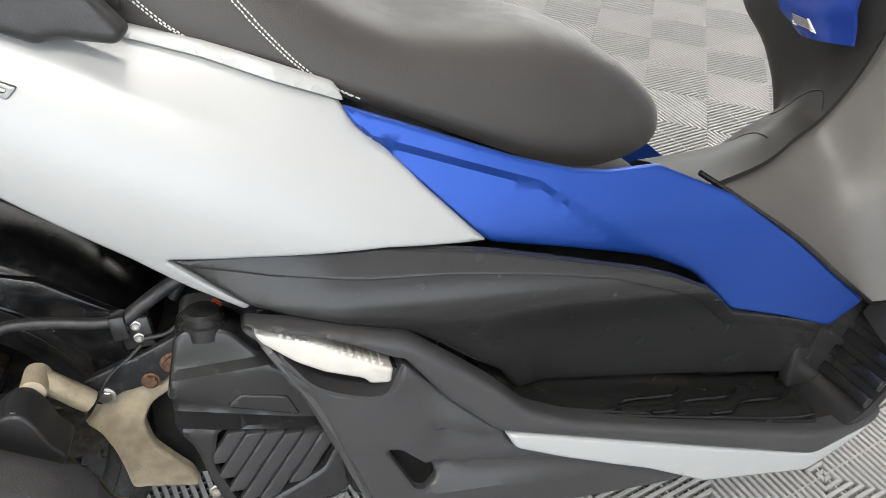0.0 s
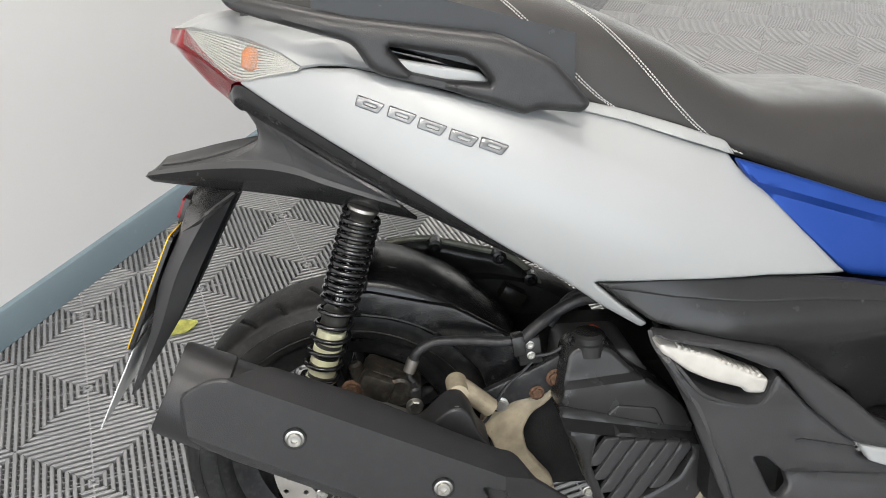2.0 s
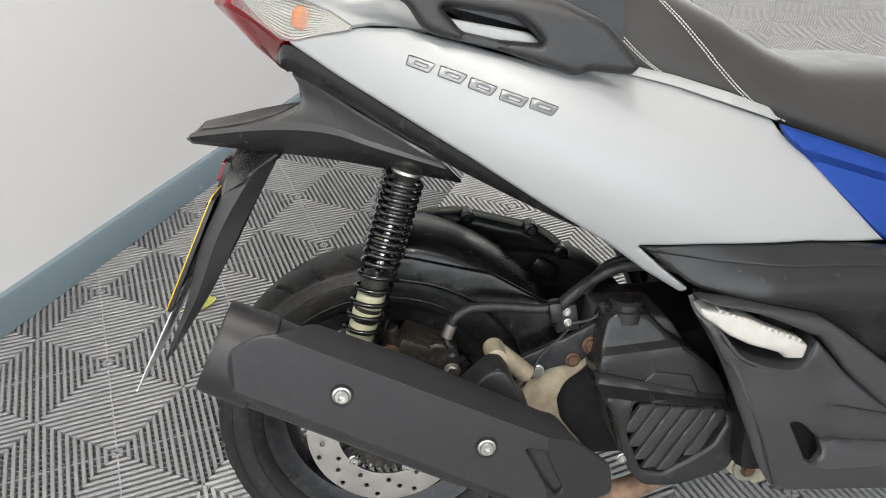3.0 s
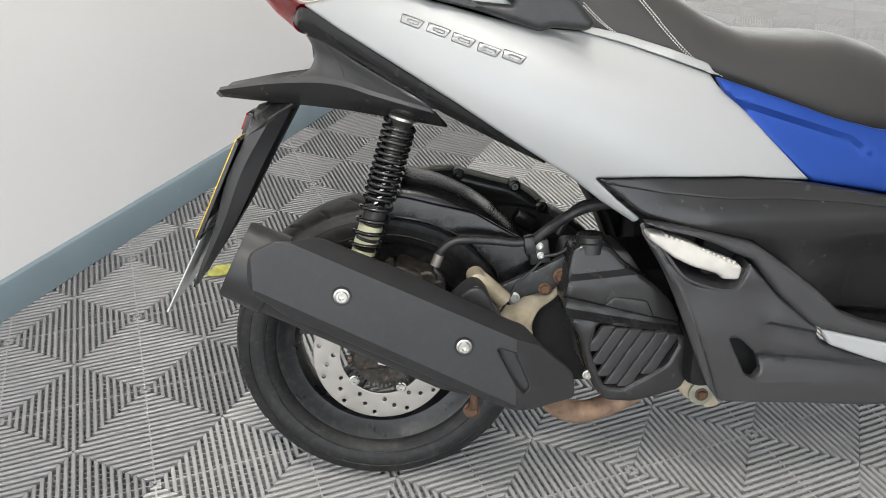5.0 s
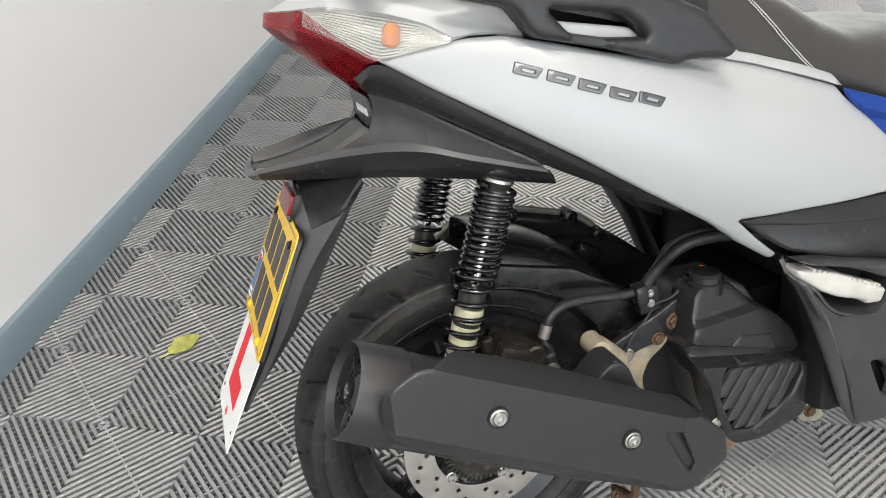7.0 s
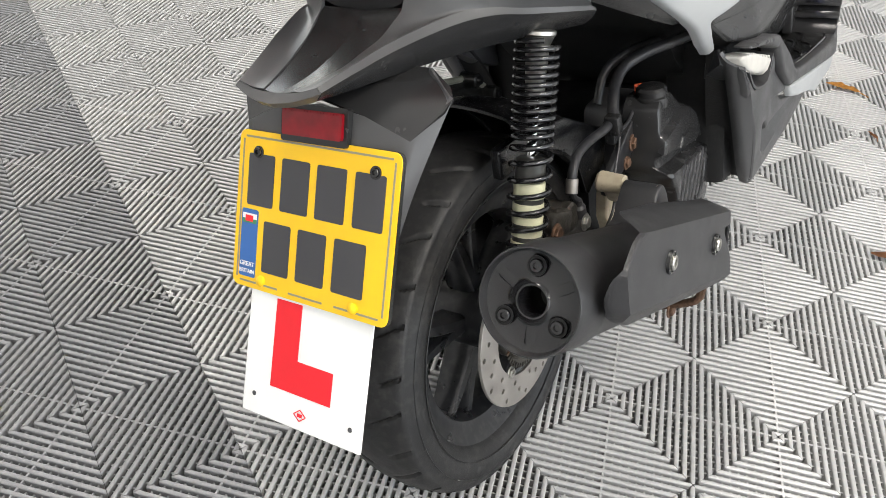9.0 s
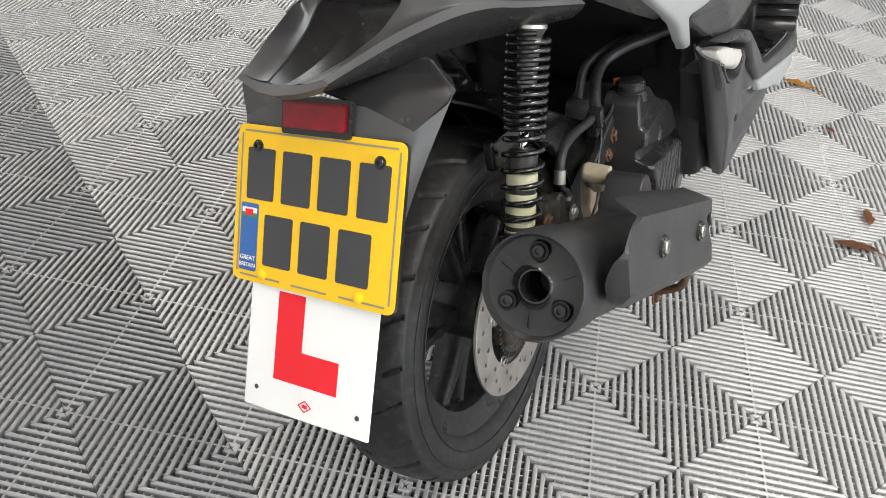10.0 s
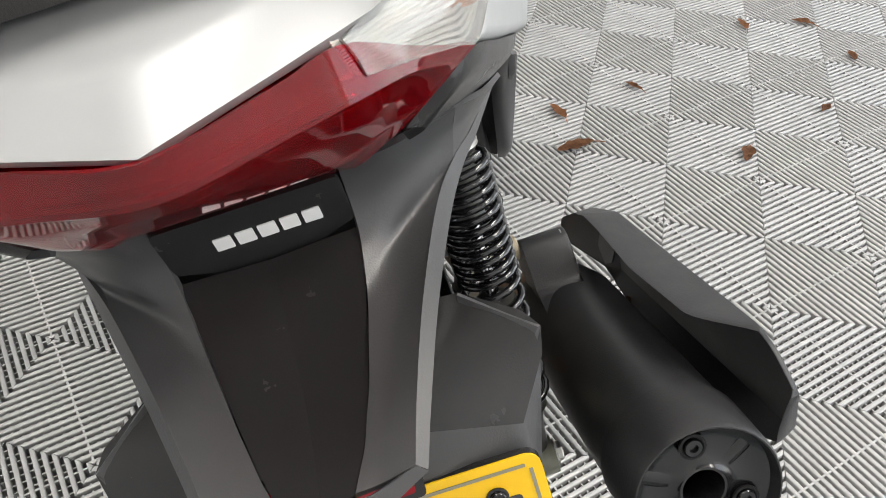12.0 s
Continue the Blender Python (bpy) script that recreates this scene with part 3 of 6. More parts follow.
def black_y(x, z):
    """The black lower flank: proud below the white, then hollowed inwards to the foot board."""
    out = -0.246 - 0.028 * math.exp(-((z - 0.535) / 0.05) ** 2) * min(1, max(0, (x - 0.33) / 0.15))
    drop = max(0, 0.53 - z)
    inner = min(1, max(0, (x - 0.62) / 0.12))
    return out + inner * 0.36 * drop ** 1.1 + 0.02 * max(0, x - 0.95)


LOWER = [(0.318, 0.597), (0.403, 0.599), (0.531, 0.597), (0.645, 0.585), (0.732, 0.570), (0.817, 0.555), (0.855, 0.545), (0.903, 0.524), (0.93, 0.501), (0.968, 0.466), (1.046, 0.446), (1.13, 0.42),
         (1.135, 0.325), (1.11, 0.322), (0.931, 0.350), (0.77, 0.366), (0.70, 0.372), (0.673, 0.414), (0.648, 0.431), (0.601, 0.466), (0.551, 0.501), (0.48, 0.519), (0.434, 0.530), (0.391, 0.543)]
for ob in both("lower_side_panel", LOWER, black_y, BLACK, scooter, thick=0.008, r=0.006, roll=0.005, res=0.014, angle=50):
    ob["label"] = "black moulded lower side panel"
# raised gloss lip along its upper edge
LIP = [(0.322, 0.596), (0.403, 0.598), (0.531, 0.596), (0.645, 0.584), (0.732, 0.569), (0.817, 0.554), (0.855, 0.544), (0.903, 0.523), (0.93, 0.500), (0.968, 0.465), (1.046, 0.445), (1.128, 0.420),
       (1.124, 0.403), (1.06, 0.426), (0.962, 0.446), (0.926, 0.478), (0.888, 0.508), (0.848, 0.528), (0.78, 0.547), (0.695, 0.558), (0.60, 0.565), (0.517, 0.566), (0.416, 0.574), (0.336, 0.587)]
both("panel_lip", LIP, lambda x, z: black_y(x, z) - 0.0035, BLACK, scooter, thick=0.006, r=0.004, roll=0.0035, res=0.012)

FOOTREST = material("dull_cast_footrest", (0.50, 0.485, 0.45), 0.40, metal=0.1, mottle=0.08, mottle_size=0.02)
# -- foot board with its mat, rim and white edge --


def rim_y(x, z):
    return -0.292 + 0.18 * max(0, x - 1.10)


RIM_OUT = [(0.380, 0.540), (0.434, 0.531), (0.48, 0.521), (0.551, 0.503), (0.601, 0.468), (0.648, 0.433), (0.69, 0.395), (0.74, 0.375), (0.80, 0.362), (0.90, 0.341), (1.06, 0.310), (1.15, 0.300), (1.20, 0.318), (1.195, 0.300),
           (1.183, 0.292), (1.087, 0.270), (0.885, 0.318), (0.734, 0.354), (0.651, 0.374), (0.591, 0.427), (0.545, 0.482), (0.535, 0.484), (0.49, 0.505), (0.46, 0.516), (0.41, 0.528)]
for ob in both("footboard_rim", RIM_OUT, rim_y, SATIN, scooter, thick=0.03, r=0.012, roll=0.008, res=0.016):
    ob["label"] = "dark grey footboard rim"
for s in (-1, 1):
    rows = []
    for x, zi, zo in ((0.655, 0.402, 0.398), (0.70, 0.372, 0.378), (0.77, 0.352, 0.356), (0.93, 0.330, 0.330), (1.06, 0.310, 0.306), (1.125, 0.303, 0.298), (1.17, 0.335, 0.325), (1.23, 0.43, 0.42)):
        rows.append([(x, s * 0.10, zi), (x, s * 0.22, (zi + zo) / 2), (x, s * 0.278, zo)])
    sheet("footboard", rows, BLACK, scooter, nu=5, nv=3, thick=0.012, label="black footboard with a ribbed mat", inward=(0.95, s * 0.22, -1.0))
    mat_rows = []
    for x, z in ((0.765, 0.3605), (0.85, 0.3475), (0.93, 0.336), (1.03, 0.320), (1.10, 0.3095)):
        mat_rows.append([(x - 0.03 * (1 - k), s * (0.19 + 0.08 * k), z) for k in (0, 0.5, 1)])
    mat_ob = sheet("foot_mat", mat_rows, BLACK, scooter, nu=5, nv=3, thick=0.006, label="ribbed black rubber foot mat", inward=(0.95, s * 0.22, -1.0))
    for k in range(3):
        x0 = 0.775 + 0.085 * k
        zl = lambda x: 0.3650 - 0.152 * (x - 0.765)
        tube("mat_rib", [(x0, s * 0.264, zl(x0)), (x0 + 0.035, s * 0.258, zl(x0 + 0.035)), (x0 + 0.060, s * 0.238, zl(x0 + 0.060)), (x0 + 0.13, s * 0.226, zl(x0 + 0.13)), (x0 + 0.155, s * 0.208, zl(x0 + 0.155))], 0.0026, GLOSSB, mat_ob, steps=3, sides=6)
    tube("mat_border", [(0.735, s * 0.268, zl(0.735) + 0.001), (0.90, s * 0.272, zl(0.90)), (1.05, s * 0.272, zl(1.05)), (1.105, s * 0.262, zl(1.105))], 0.0024, GLOSSB, mat_ob, steps=5, sides=6)
    bm = bmesh.new()
    for k in range(5):
        block_into(bm, pose(1.162 + 0.014 * k, s * 0.232, 0.335 + 0.024 * k, 0, -58, 0), 0.017, 0.10, 0.009, 0.003)
    finish("toe_rest", bm, GLOSSB, scooter, "ridged black toe rest")
    panel("corner_post", [(1.105, 0.428), (1.13, 0.425), (1.176, 0.456), (1.27, 0.475), (1.26, 0.40), (1.21, 0.345), (1.165, 0.305), (1.105, 0.305)], lambda x, z: -0.196 + 0.10 * (x - 1.11), BLACK, scooter, thick=0.02, r=0.010, roll=0.006, res=0.016, side=s)

EDGE = [(0.662, 0.370), (0.734, 0.353), (0.885, 0.317), (1.087, 0.270), (1.183, 0.295), (1.19, 0.289), (1.145, 0.264), (1.092, 0.238), (0.94, 0.246), (0.853, 0.284), (0.739, 0.321), (0.678, 0.344)]
for ob in both("footboard_edge", EDGE, lambda x, z: rim_y(x, z) + 0.002 + 0.10 * max(0, 0.30 - z), PEARL, scooter, thick=0.012, r=0.006, roll=0.005, res=0.016):
    ob["label"] = "pearl white footboard edge"


def soft_step(v, w):
    return 1 / (1 + math.exp(max(-40, min(40, v / w))))


def skirt_y(x, z):
    y = -0.284 + 0.12 * max(0, 0.36 - z) + 0.10 * max(0, 0.50 - x)
    y += 0.006 * soft_step(z - 0.44 + 0.02 * (x - 0.55), 0.006)
    # funnel that opens into the slot
    run = min(1, max(0, (x - 0.572) / 0.012)) * max(0, 1 - (x - 0.575) / 0.26)
    top_edge, low_edge = 0.322 - 0.10 * (x - 0.575), 0.277 - 0.03 * (x - 0.575)
    y += 0.024 * run * soft_step(z - top_edge, 0.003) * (1 - soft_step(z - low_edge, 0.006)) * min(1, max(0, (z - low_edge) / (top_edge - low_edge))) ** 0.6
    brow = 0.381 - 0.235 * (x - 0.574)
    ramp = min(1, max(0, (x - 0.575) / 0.02))
    return y - 0.006 * ramp * math.exp(-(max(0, z - brow) / 0.03) ** 2) * soft_step(brow - z, 0.002) + 0.010 * ramp * soft_step(z - brow, 0.002) * math.exp(-(max(0, brow - z) / 0.022) ** 2)


SKIRT = [(0.398, 0.505), (0.420, 0.487), (0.453, 0.451), (0.47, 0.440), (0.524, 0.433), (0.535, 0.440), (0.546, 0.474), (0.591, 0.427), (0.660, 0.370), (0.677, 0.342), (0.739, 0.319), (0.853, 0.282), (0.937, 0.244),
         (0.90, 0.232), (0.78, 0.226), (0.654, 0.234), (0.54, 0.240), (0.526, 0.246), (0.500, 0.316), (0.458, 0.412), (0.43, 0.450)]
SKIRTHOLE = [(0.529, 0.354), (0.545, 0.352), (0.584, 0.316), (0.592, 0.292), (0.578, 0.282), (0.564, 0.288)]
for ob in both("side_skirt", SKIRT, skirt_y, SATIN, scooter, thick=0.012, r=0.006, roll=0.006, res=0.012, holes=[SKIRTHOLE], angle=28, lines=[[(x, 0.381 - 0.235 * (x - 0.574) + d) for x in (0.58, 0.62, 0.66, 0.70, 0.75)] for d in (-0.004, 0.004)] + [[(x, 0.322 - 0.10 * (x - 0.575) + d) for x in (0.60, 0.65, 0.70, 0.76)] for d in (-0.004, 0.004)]):
    ob["label"] = "dark grey lower side skirt with a slot"
for s in (-1, 1):
    # hollow that holds the folded passenger footrest
    rows = [[(0.398, s * 0.236, 0.528), (0.40, s * 0.24, 0.505), (0.42, s * 0.278, 0.487)], [(0.45, s * 0.205, 0.505), (0.455, s * 0.20, 0.46), (0.457, s * 0.279, 0.447)],
            [(0.51, s * 0.20, 0.50), (0.515, s * 0.20, 0.44), (0.524, s * 0.281, 0.431)], [(0.545, s * 0.225, 0.505), (0.55, s * 0.225, 0.475), (0.547, s * 0.283, 0.472)]]
    sheet("footrest_hollow", rows, SATIN, scooter, nu=4, nv=4, thick=0.004, smooth_v=False)
    # near-black sheet added behind the slot for its shade
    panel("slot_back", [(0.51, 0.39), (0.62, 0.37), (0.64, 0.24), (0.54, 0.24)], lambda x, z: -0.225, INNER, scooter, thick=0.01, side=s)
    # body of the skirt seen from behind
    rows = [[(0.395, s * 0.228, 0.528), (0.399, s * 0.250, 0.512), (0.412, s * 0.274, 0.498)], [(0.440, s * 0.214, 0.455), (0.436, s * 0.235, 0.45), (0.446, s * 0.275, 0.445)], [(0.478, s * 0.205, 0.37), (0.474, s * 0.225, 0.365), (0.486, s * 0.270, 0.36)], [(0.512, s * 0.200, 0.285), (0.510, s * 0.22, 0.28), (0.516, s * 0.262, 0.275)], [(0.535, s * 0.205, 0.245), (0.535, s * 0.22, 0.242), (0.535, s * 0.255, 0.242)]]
    sheet("skirt_return", [[(r[0][0], s * 0.244, r[0][2]), (r[1][0], s * 0.256, r[1][2]), r[2]] for r in rows], LIT_GREY, scooter, nu=4, nv=4, thick=0.006)
    # near-black lining, the shade inside the skirt put into colour
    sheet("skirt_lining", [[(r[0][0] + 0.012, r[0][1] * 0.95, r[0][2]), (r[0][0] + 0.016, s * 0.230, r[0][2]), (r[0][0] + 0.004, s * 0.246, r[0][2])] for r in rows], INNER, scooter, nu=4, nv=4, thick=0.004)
    peg = [(0.393, 0.521), (0.410, 0.519), (0.458, 0.505), (0.487, 0.490), (0.535, 0.469), (0.534, 0.446), (0.510, 0.447), (0.504, 0.455), (0.463, 0.468), (0.434, 0.482), (0.399, 0.508)]
    pg = panel("passenger_footrest", peg, lambda x, z: -0.274 - 0.08 * (x - 0.40) + 0.25 * max(0, 0.47 - z), FOOTREST, scooter, thick=0.03, r=0.006, roll=0.006, res=0.012, side=s, label="folded silver passenger footrest")
    bm = bmesh.new()
    for k in range(14):
        x = 0.420 + 0.0078 * k
        block_into(bm, pose(x, s * (0.262 + 0.08 * (x - 0.4)), 0.5185 - 0.40 * (x - 0.412), 0, 22, 0), 0.0045, 0.022, 0.006, 0.001)
    finish("grip_teeth", bm, FOOTREST, pg)
    turned("pivot_pin", (0.533, s * 0.262, 0.457), (0, 1, 0), [(-0.016, 0.010), (0.016, 0.010)], BLACK, pg, 14)

# -- seat --
STATIONS = [(-0.11, 0.925, 0.935, 0.085), (-0.06, 0.915, 0.958, 0.12), (0.0, 0.905, 0.968, 0.14), (0.1, 0.885, 0.968, 0.16), (0.2, 0.855, 0.957, 0.175), (0.28, 0.812, 0.938, 0.185), (0.36, 0.783, 0.906, 0.191), (0.44, 0.754, 0.868, 0.194),
            (0.50, 0.735, 0.829, 0.195), (0.56, 0.714, 0.805, 0.195), (0.64, 0.682, 0.800, 0.192), (0.72, 0.651, 0.799, 0.184), (0.79, 0.637, 0.781, 0.168), (0.85, 0.642, 0.744, 0.145), (0.89, 0.650, 0.711, 0.118), (0.918, 0.655, 0.685, 0.075), (0.926, 0.66, 0.672, 0.04)]


def seat_station(x):
    for a, b in zip(STATIONS, STATIONS[1:]):
        if a[0] <= x <= b[0]:
            t = (x - a[0]) / (b[0] - a[0])
            return [u + (v - u) * t for u, v in zip(a, b)]
    return list(STATIONS[-1])


def seat_ring(x, lo, hi, w):
    """One cross cut of the seat: flat belly, leaning flanks, softly crowned top."""
    h = hi - lo
    cut = [(-w * 0.96, 0), (-w * 1.0, 0.14), (-w * 0.985, 0.40), (-w * 0.93, 0.66), (-w * 0.80, 0.86), (-w * 0.52, 0.97), (0, 1.0), (w * 0.52, 0.97), (w * 0.80, 0.86), (w * 0.93, 0.66), (w * 0.985, 0.40), (w * 1.0, 0.14), (w * 0.96, 0)]
    return [Vector((x, p.x, lo + h * p.y)) for p in spline([(a, b) for a, b in cut], 3)]


def seat_piece(name, x0, x1, mat, label):
    xs = [x0 + (x1 - x0) * k / 40 for k in range(41)]
    bm = bmesh.new()
    loft(bm, [seat_ring(*[x, *st[1:]]) for x, st in ((x, seat_soft(x)) for x in xs)])
    return finish(name, bm, mat, seat, label, angle=60)


def seat_soft(x):
    acc, tot = [0, 0, 0, 0], 0
    for k in range(-4, 5):
        g = math.exp(-(k / 2.2) ** 2)
        st = seat_station(min(0.926, max(-0.11, x + 0.007 * k)))
        acc = [a + g * b for a, b in zip(acc, st)]
        tot += g
    return [a / tot for a in acc]


bm = bmesh.new()
base = [(-0.10, 0.90), (0.1, 0.868), (0.28, 0.80), (0.5, 0.728), (0.72, 0.645), (0.80, 0.632), (0.89, 0.645), (0.88, 0.66), (0.72, 0.68), (0.5, 0.76), (0.28, 0.83), (0.1, 0.89), (-0.09, 0.93)]
loft(bm, [[(x, y, z) for x, z in base] for y in (-0.10, 0.10)])
seat = finish("seat", bm, VINYL, scooter, "two-level dark grey vinyl seat with pale stitching")
seat_piece("pillion_cushion", -0.108, 0.33, VINYL, "")
seat_piece("seat_band", 0.33, 0.50, VINYL, "charcoal panel between two stitched seams")
seat_piece("rider_cushion", 0.50, 0.9255, VINYL, "")


def on_seat(x, k):
    """A point on the right flank or top of the seat: k runs from the lower edge (0) to the middle of the top (1)."""
    ring = seat_ring(x, *seat_soft(x)[1:])
    n = (len(ring) - 1) / 2 * k
    i = int(n)
    return ring[i].lerp(ring[min(i + 1, len(ring) - 1)], n - i)


for xa, xb in ((0.508, 0.252), (0.516, 0.260), (0.376, 0.110), (0.383, 0.117)):
    bm = bmesh.new()
    for mirror in (1, -1):
        line = []
        for i in range(91):
            k = i / 90
            x = xa + (xb - xa) * (k ** 0.8)
            p = on_seat(x, 0.06 + 0.94 * k)
            p = p + Vector((0, -0.0012 if k < 0.5 else 0, 0.0012 if k > 0.3 else 0.0))
            line.append(Vector((p.x, p.y * mirror, p.z)))
        for i in range(90):
            d = line[i + 1] - line[i]
            tube_into(bm, [line[i] + d * 0.12, line[i] + d * 0.5 + Vector((0, 0, 0.0004)), line[i] + d * 0.78], 0.0008, 5)
    finish("stitching", bm, THREAD, seat, "pale double row of stitching")

# -- grab rail --
RAIL = [(-0.103, 0.940), (-0.06, 0.934), (0.044, 0.912), (0.13, 0.900), (0.21, 0.889), (0.268, 0.860), (0.310, 0.812), (0.300, 0.801), (0.25, 0.806), (0.235, 0.800), (0.149, 0.829), (0.072, 0.848), (0.060, 0.856), (0.043, 0.884), (-0.042, 0.908), (-0.088, 0.922), (-0.098, 0.930)]
RAILHOLE = [(0.082, 0.879), (0.105, 0.876), (0.168, 0.866), (0.186, 0.852), (0.198, 0.836), (0.149, 0.841), (0.106, 0.851)]


def rail_y(x, z):
    return -0.232 - 0.03 * min(1, max(0, (x - 0.05) / 0.25)) + 0.20 * max(0, -x) + 0.35 * max(0, z - (0.905 - 0.17 * x)) + 0.01


rails = both("grab_rail", RAIL, rail_y, HEAT, scooter, thick=0.034, r=0.012, roll=0.010, res=0.012, holes=[RAILHOLE])
for ob in rails:
    ob["label"] = "dark grey moulded grab rail"
for s in (-1, 1):
    rows = [[(-0.094, s * 0.20, 0.940), (-0.118, s * 0.1, 0.954), (-0.122, 0, 0.957)], [(-0.075, s * 0.20, 0.934), (-0.09, s * 0.1, 0.942), (-0.092, 0, 0.944)]]
    sheet("rail_bridge", rows, HEAT, scooter, nu=3, nv=6, thick=0.008)
    panel("rail_inner_strip", [(0.088, 0.866), (0.185, 0.848), (0.204, 0.832), (0.149, 0.834), (0.098, 0.846)], lambda x, z: -0.216, PEARL, scooter, thick=0.01, r=0.004, roll=0.004, side=s)
    rows = [[(x, s * 0.20, zt) for zt in (0.80 - 0.27 * (x - 0.25) + 0.035, 0.80 - 0.27 * (x - 0.25) + 0.10)] for x in (0.0, 0.1, 0.2, 0.3)]
    sheet("rail_foot", rows, BLACK, scooter, nu=3, nv=3, thick=0.03)

# -- tail: white cover, lamps --
COVER = [
    [(-0.200, 0.0, 0.897), (-0.175, -0.055, 0.899), (-0.156, -0.100, 0.902), (-0.082, -0.150, 0.889), (-0.044, -0.170, 0.875), (-0.018, -0.184, 0.858)],
    [(-0.162, 0.0, 0.914), (-0.142, -0.055, 0.914), (-0.122, -0.098, 0.912), (-0.060, -0.145, 0.897), (-0.022, -0.165, 0.882), (0.004, -0.180, 0.860)],
    [(-0.08, 0.0, 0.922), (-0.08, -0.055, 0.921), (-0.07, -0.095, 0.916), (-0.02, -0.138, 0.900), (0.015, -0.160, 0.886), (0.035, -0.179, 0.858)],
    [(0.02, 0.0, 0.915), (0.02, -0.055, 0.914), (0.02, -0.09, 0.908), (0.04, -0.13, 0.895), (0.055, -0.152, 0.880), (0.070, -0.176, 0.850)]]
sheet("tail_cover", [[(x, -y, z) for x, y, z in reversed(row[1:])] + row for row in COVER], PEARL, scooter, nu=8, nv=6, thick=0.005, label="pearl white tail cover", inward=(0, 0, 0.8), smooth_u=False, smooth_v=False, angle=45)

LAMPROWS = [[(-0.203, 0.0, 0.897), (-0.207, 0.0, 0.880), (-0.190, 0.0, 0.862), (-0.150, 0.0, 0.826), (-0.108, 0.0, 0.794)],
            [(-0.180, -0.055, 0.897), (-0.190, -0.055, 0.879), (-0.178, -0.055, 0.861), (-0.148, -0.055, 0.826), (-0.109, -0.056, 0.795)],
            [(-0.166, -0.084, 0.897), (-0.175, -0.087, 0.876), (-0.165, -0.083, 0.858), (-0.144, -0.076, 0.828), (-0.118, -0.070, 0.801)],
            [(-0.140, -0.112, 0.872), (-0.146, -0.111, 0.862), (-0.140, -0.104, 0.848), (-0.132, -0.096, 0.830), (-0.120, -0.088, 0.811)],
            [(-0.101, -0.147, 0.838), (-0.108, -0.136, 0.835), (-0.110, -0.128, 0.830), (-0.114, -0.116, 0.824), (-0.118, -0.102, 0.817)]]
full = [[(x, -y, z) for x, y, z in row] for row in reversed(LAMPROWS[1:])] + LAMPROWS
tail_lamp = sheet("tail_light", full, RED, scooter, nu=7, nv=5, thick=0.004, label="wide wraparound red tail light", inward=(0.0, 0, 0.86), smooth_v=False, angle=14)
inner_red = [[(x + (0.030 if k == 0 else 0.018), y * 0.93, z - (0.014 if k == 0 else 0.002 * k)) for k, (x, y, z) in enumerate(row)] for row in full]
sheet("reflector_bowl", inner_red, REDDARK, tail_lamp, nu=5, nv=4, thick=0.004)
for s in (-1, 1):
    for k, dz in enumerate((-0.012, -0.022)):
        tube("light_bar", [(-0.162 + 0.010 * k, s * 0.03, 0.868 + dz), (-0.154 + 0.010 * k, s * 0.058, 0.866 + dz), (-0.138 + 0.008 * k, s * 0.082, 0.860 + dz), (-0.122 + 0.004 * k, s * 0.100, 0.848 + dz)], 0.0022, RED, tail_lamp, steps=5, sides=8)
    tube("light_bar", [(-0.176, s * 0.02, 0.868), (-0.168, s * 0.055, 0.866), (-0.150, s * 0.085, 0.860), (-0.130, s * 0.106, 0.848)], 0.0035, RED, tail_lamp, steps=5, sides=8, label="bright red light bar")
    CL = [[(-0.166, s * 0.085, 0.899), (-0.150, s * 0.104, 0.902), (-0.120, s * 0.128, 0.897), (-0.080, s * 0.152, 0.888), (-0.044, s * 0.172, 0.874), (-0.019, s * 0.186, 0.857)],
          [(-0.168, s * 0.088, 0.891), (-0.148, s * 0.110, 0.886), (-0.122, s * 0.134, 0.875), (-0.086, s * 0.157, 0.866), (-0.050, s * 0.175, 0.859), (-0.022, s * 0.187, 0.854)],
          [(-0.170, s * 0.090, 0.882), (-0.146, s * 0.114, 0.868), (-0.122, s * 0.136, 0.853), (-0.098, s * 0.150, 0.839), (-0.058, s * 0.170, 0.847), (-0.024, s * 0.187, 0.853)]]
    ind = sheet("indicator_lens", CL, CLEAR, scooter, nu=6, nv=6, thick=0.003, label="clear striped indicator lens", inward=(0, 0, 0.86))
    sheet("reflector", [[(x + 0.006, y - s * 0.012, z - 0.002) for x, y, z in row] for row in CL], MIRRORED, ind, nu=4, nv=5, thick=0.003, label="silvered reflector")
    bm = bmesh.new()
    for k in range(13):
        t = 0.06 + 0.88 * k / 12
        q = [[Vector(p) for p in row] for row in CL]
        lo = [q[0][j].lerp(q[2][j], t) + Vector((0.003, -s * 0.006, 0)) for j in range(6)]
        tube_into(bm, spline(lo, 3), 0.0010, 5)
    finish("lens_ribs", bm, material("pale_lens_rib", (0.75, 0.74, 0.70), 0.25, mottle=0.1), ind, "pale moulded lens ribs")
    turned("amber_bulb", (-0.082, s * 0.147, 0.852), (0.2, s * 0.05, 1), [(0, 0.006), (0.004, 0.011), (0.020, 0.011), (0.027, 0.006), (0.028, 0.0)], AMBER, ind, 14, label="amber indicator bulb")

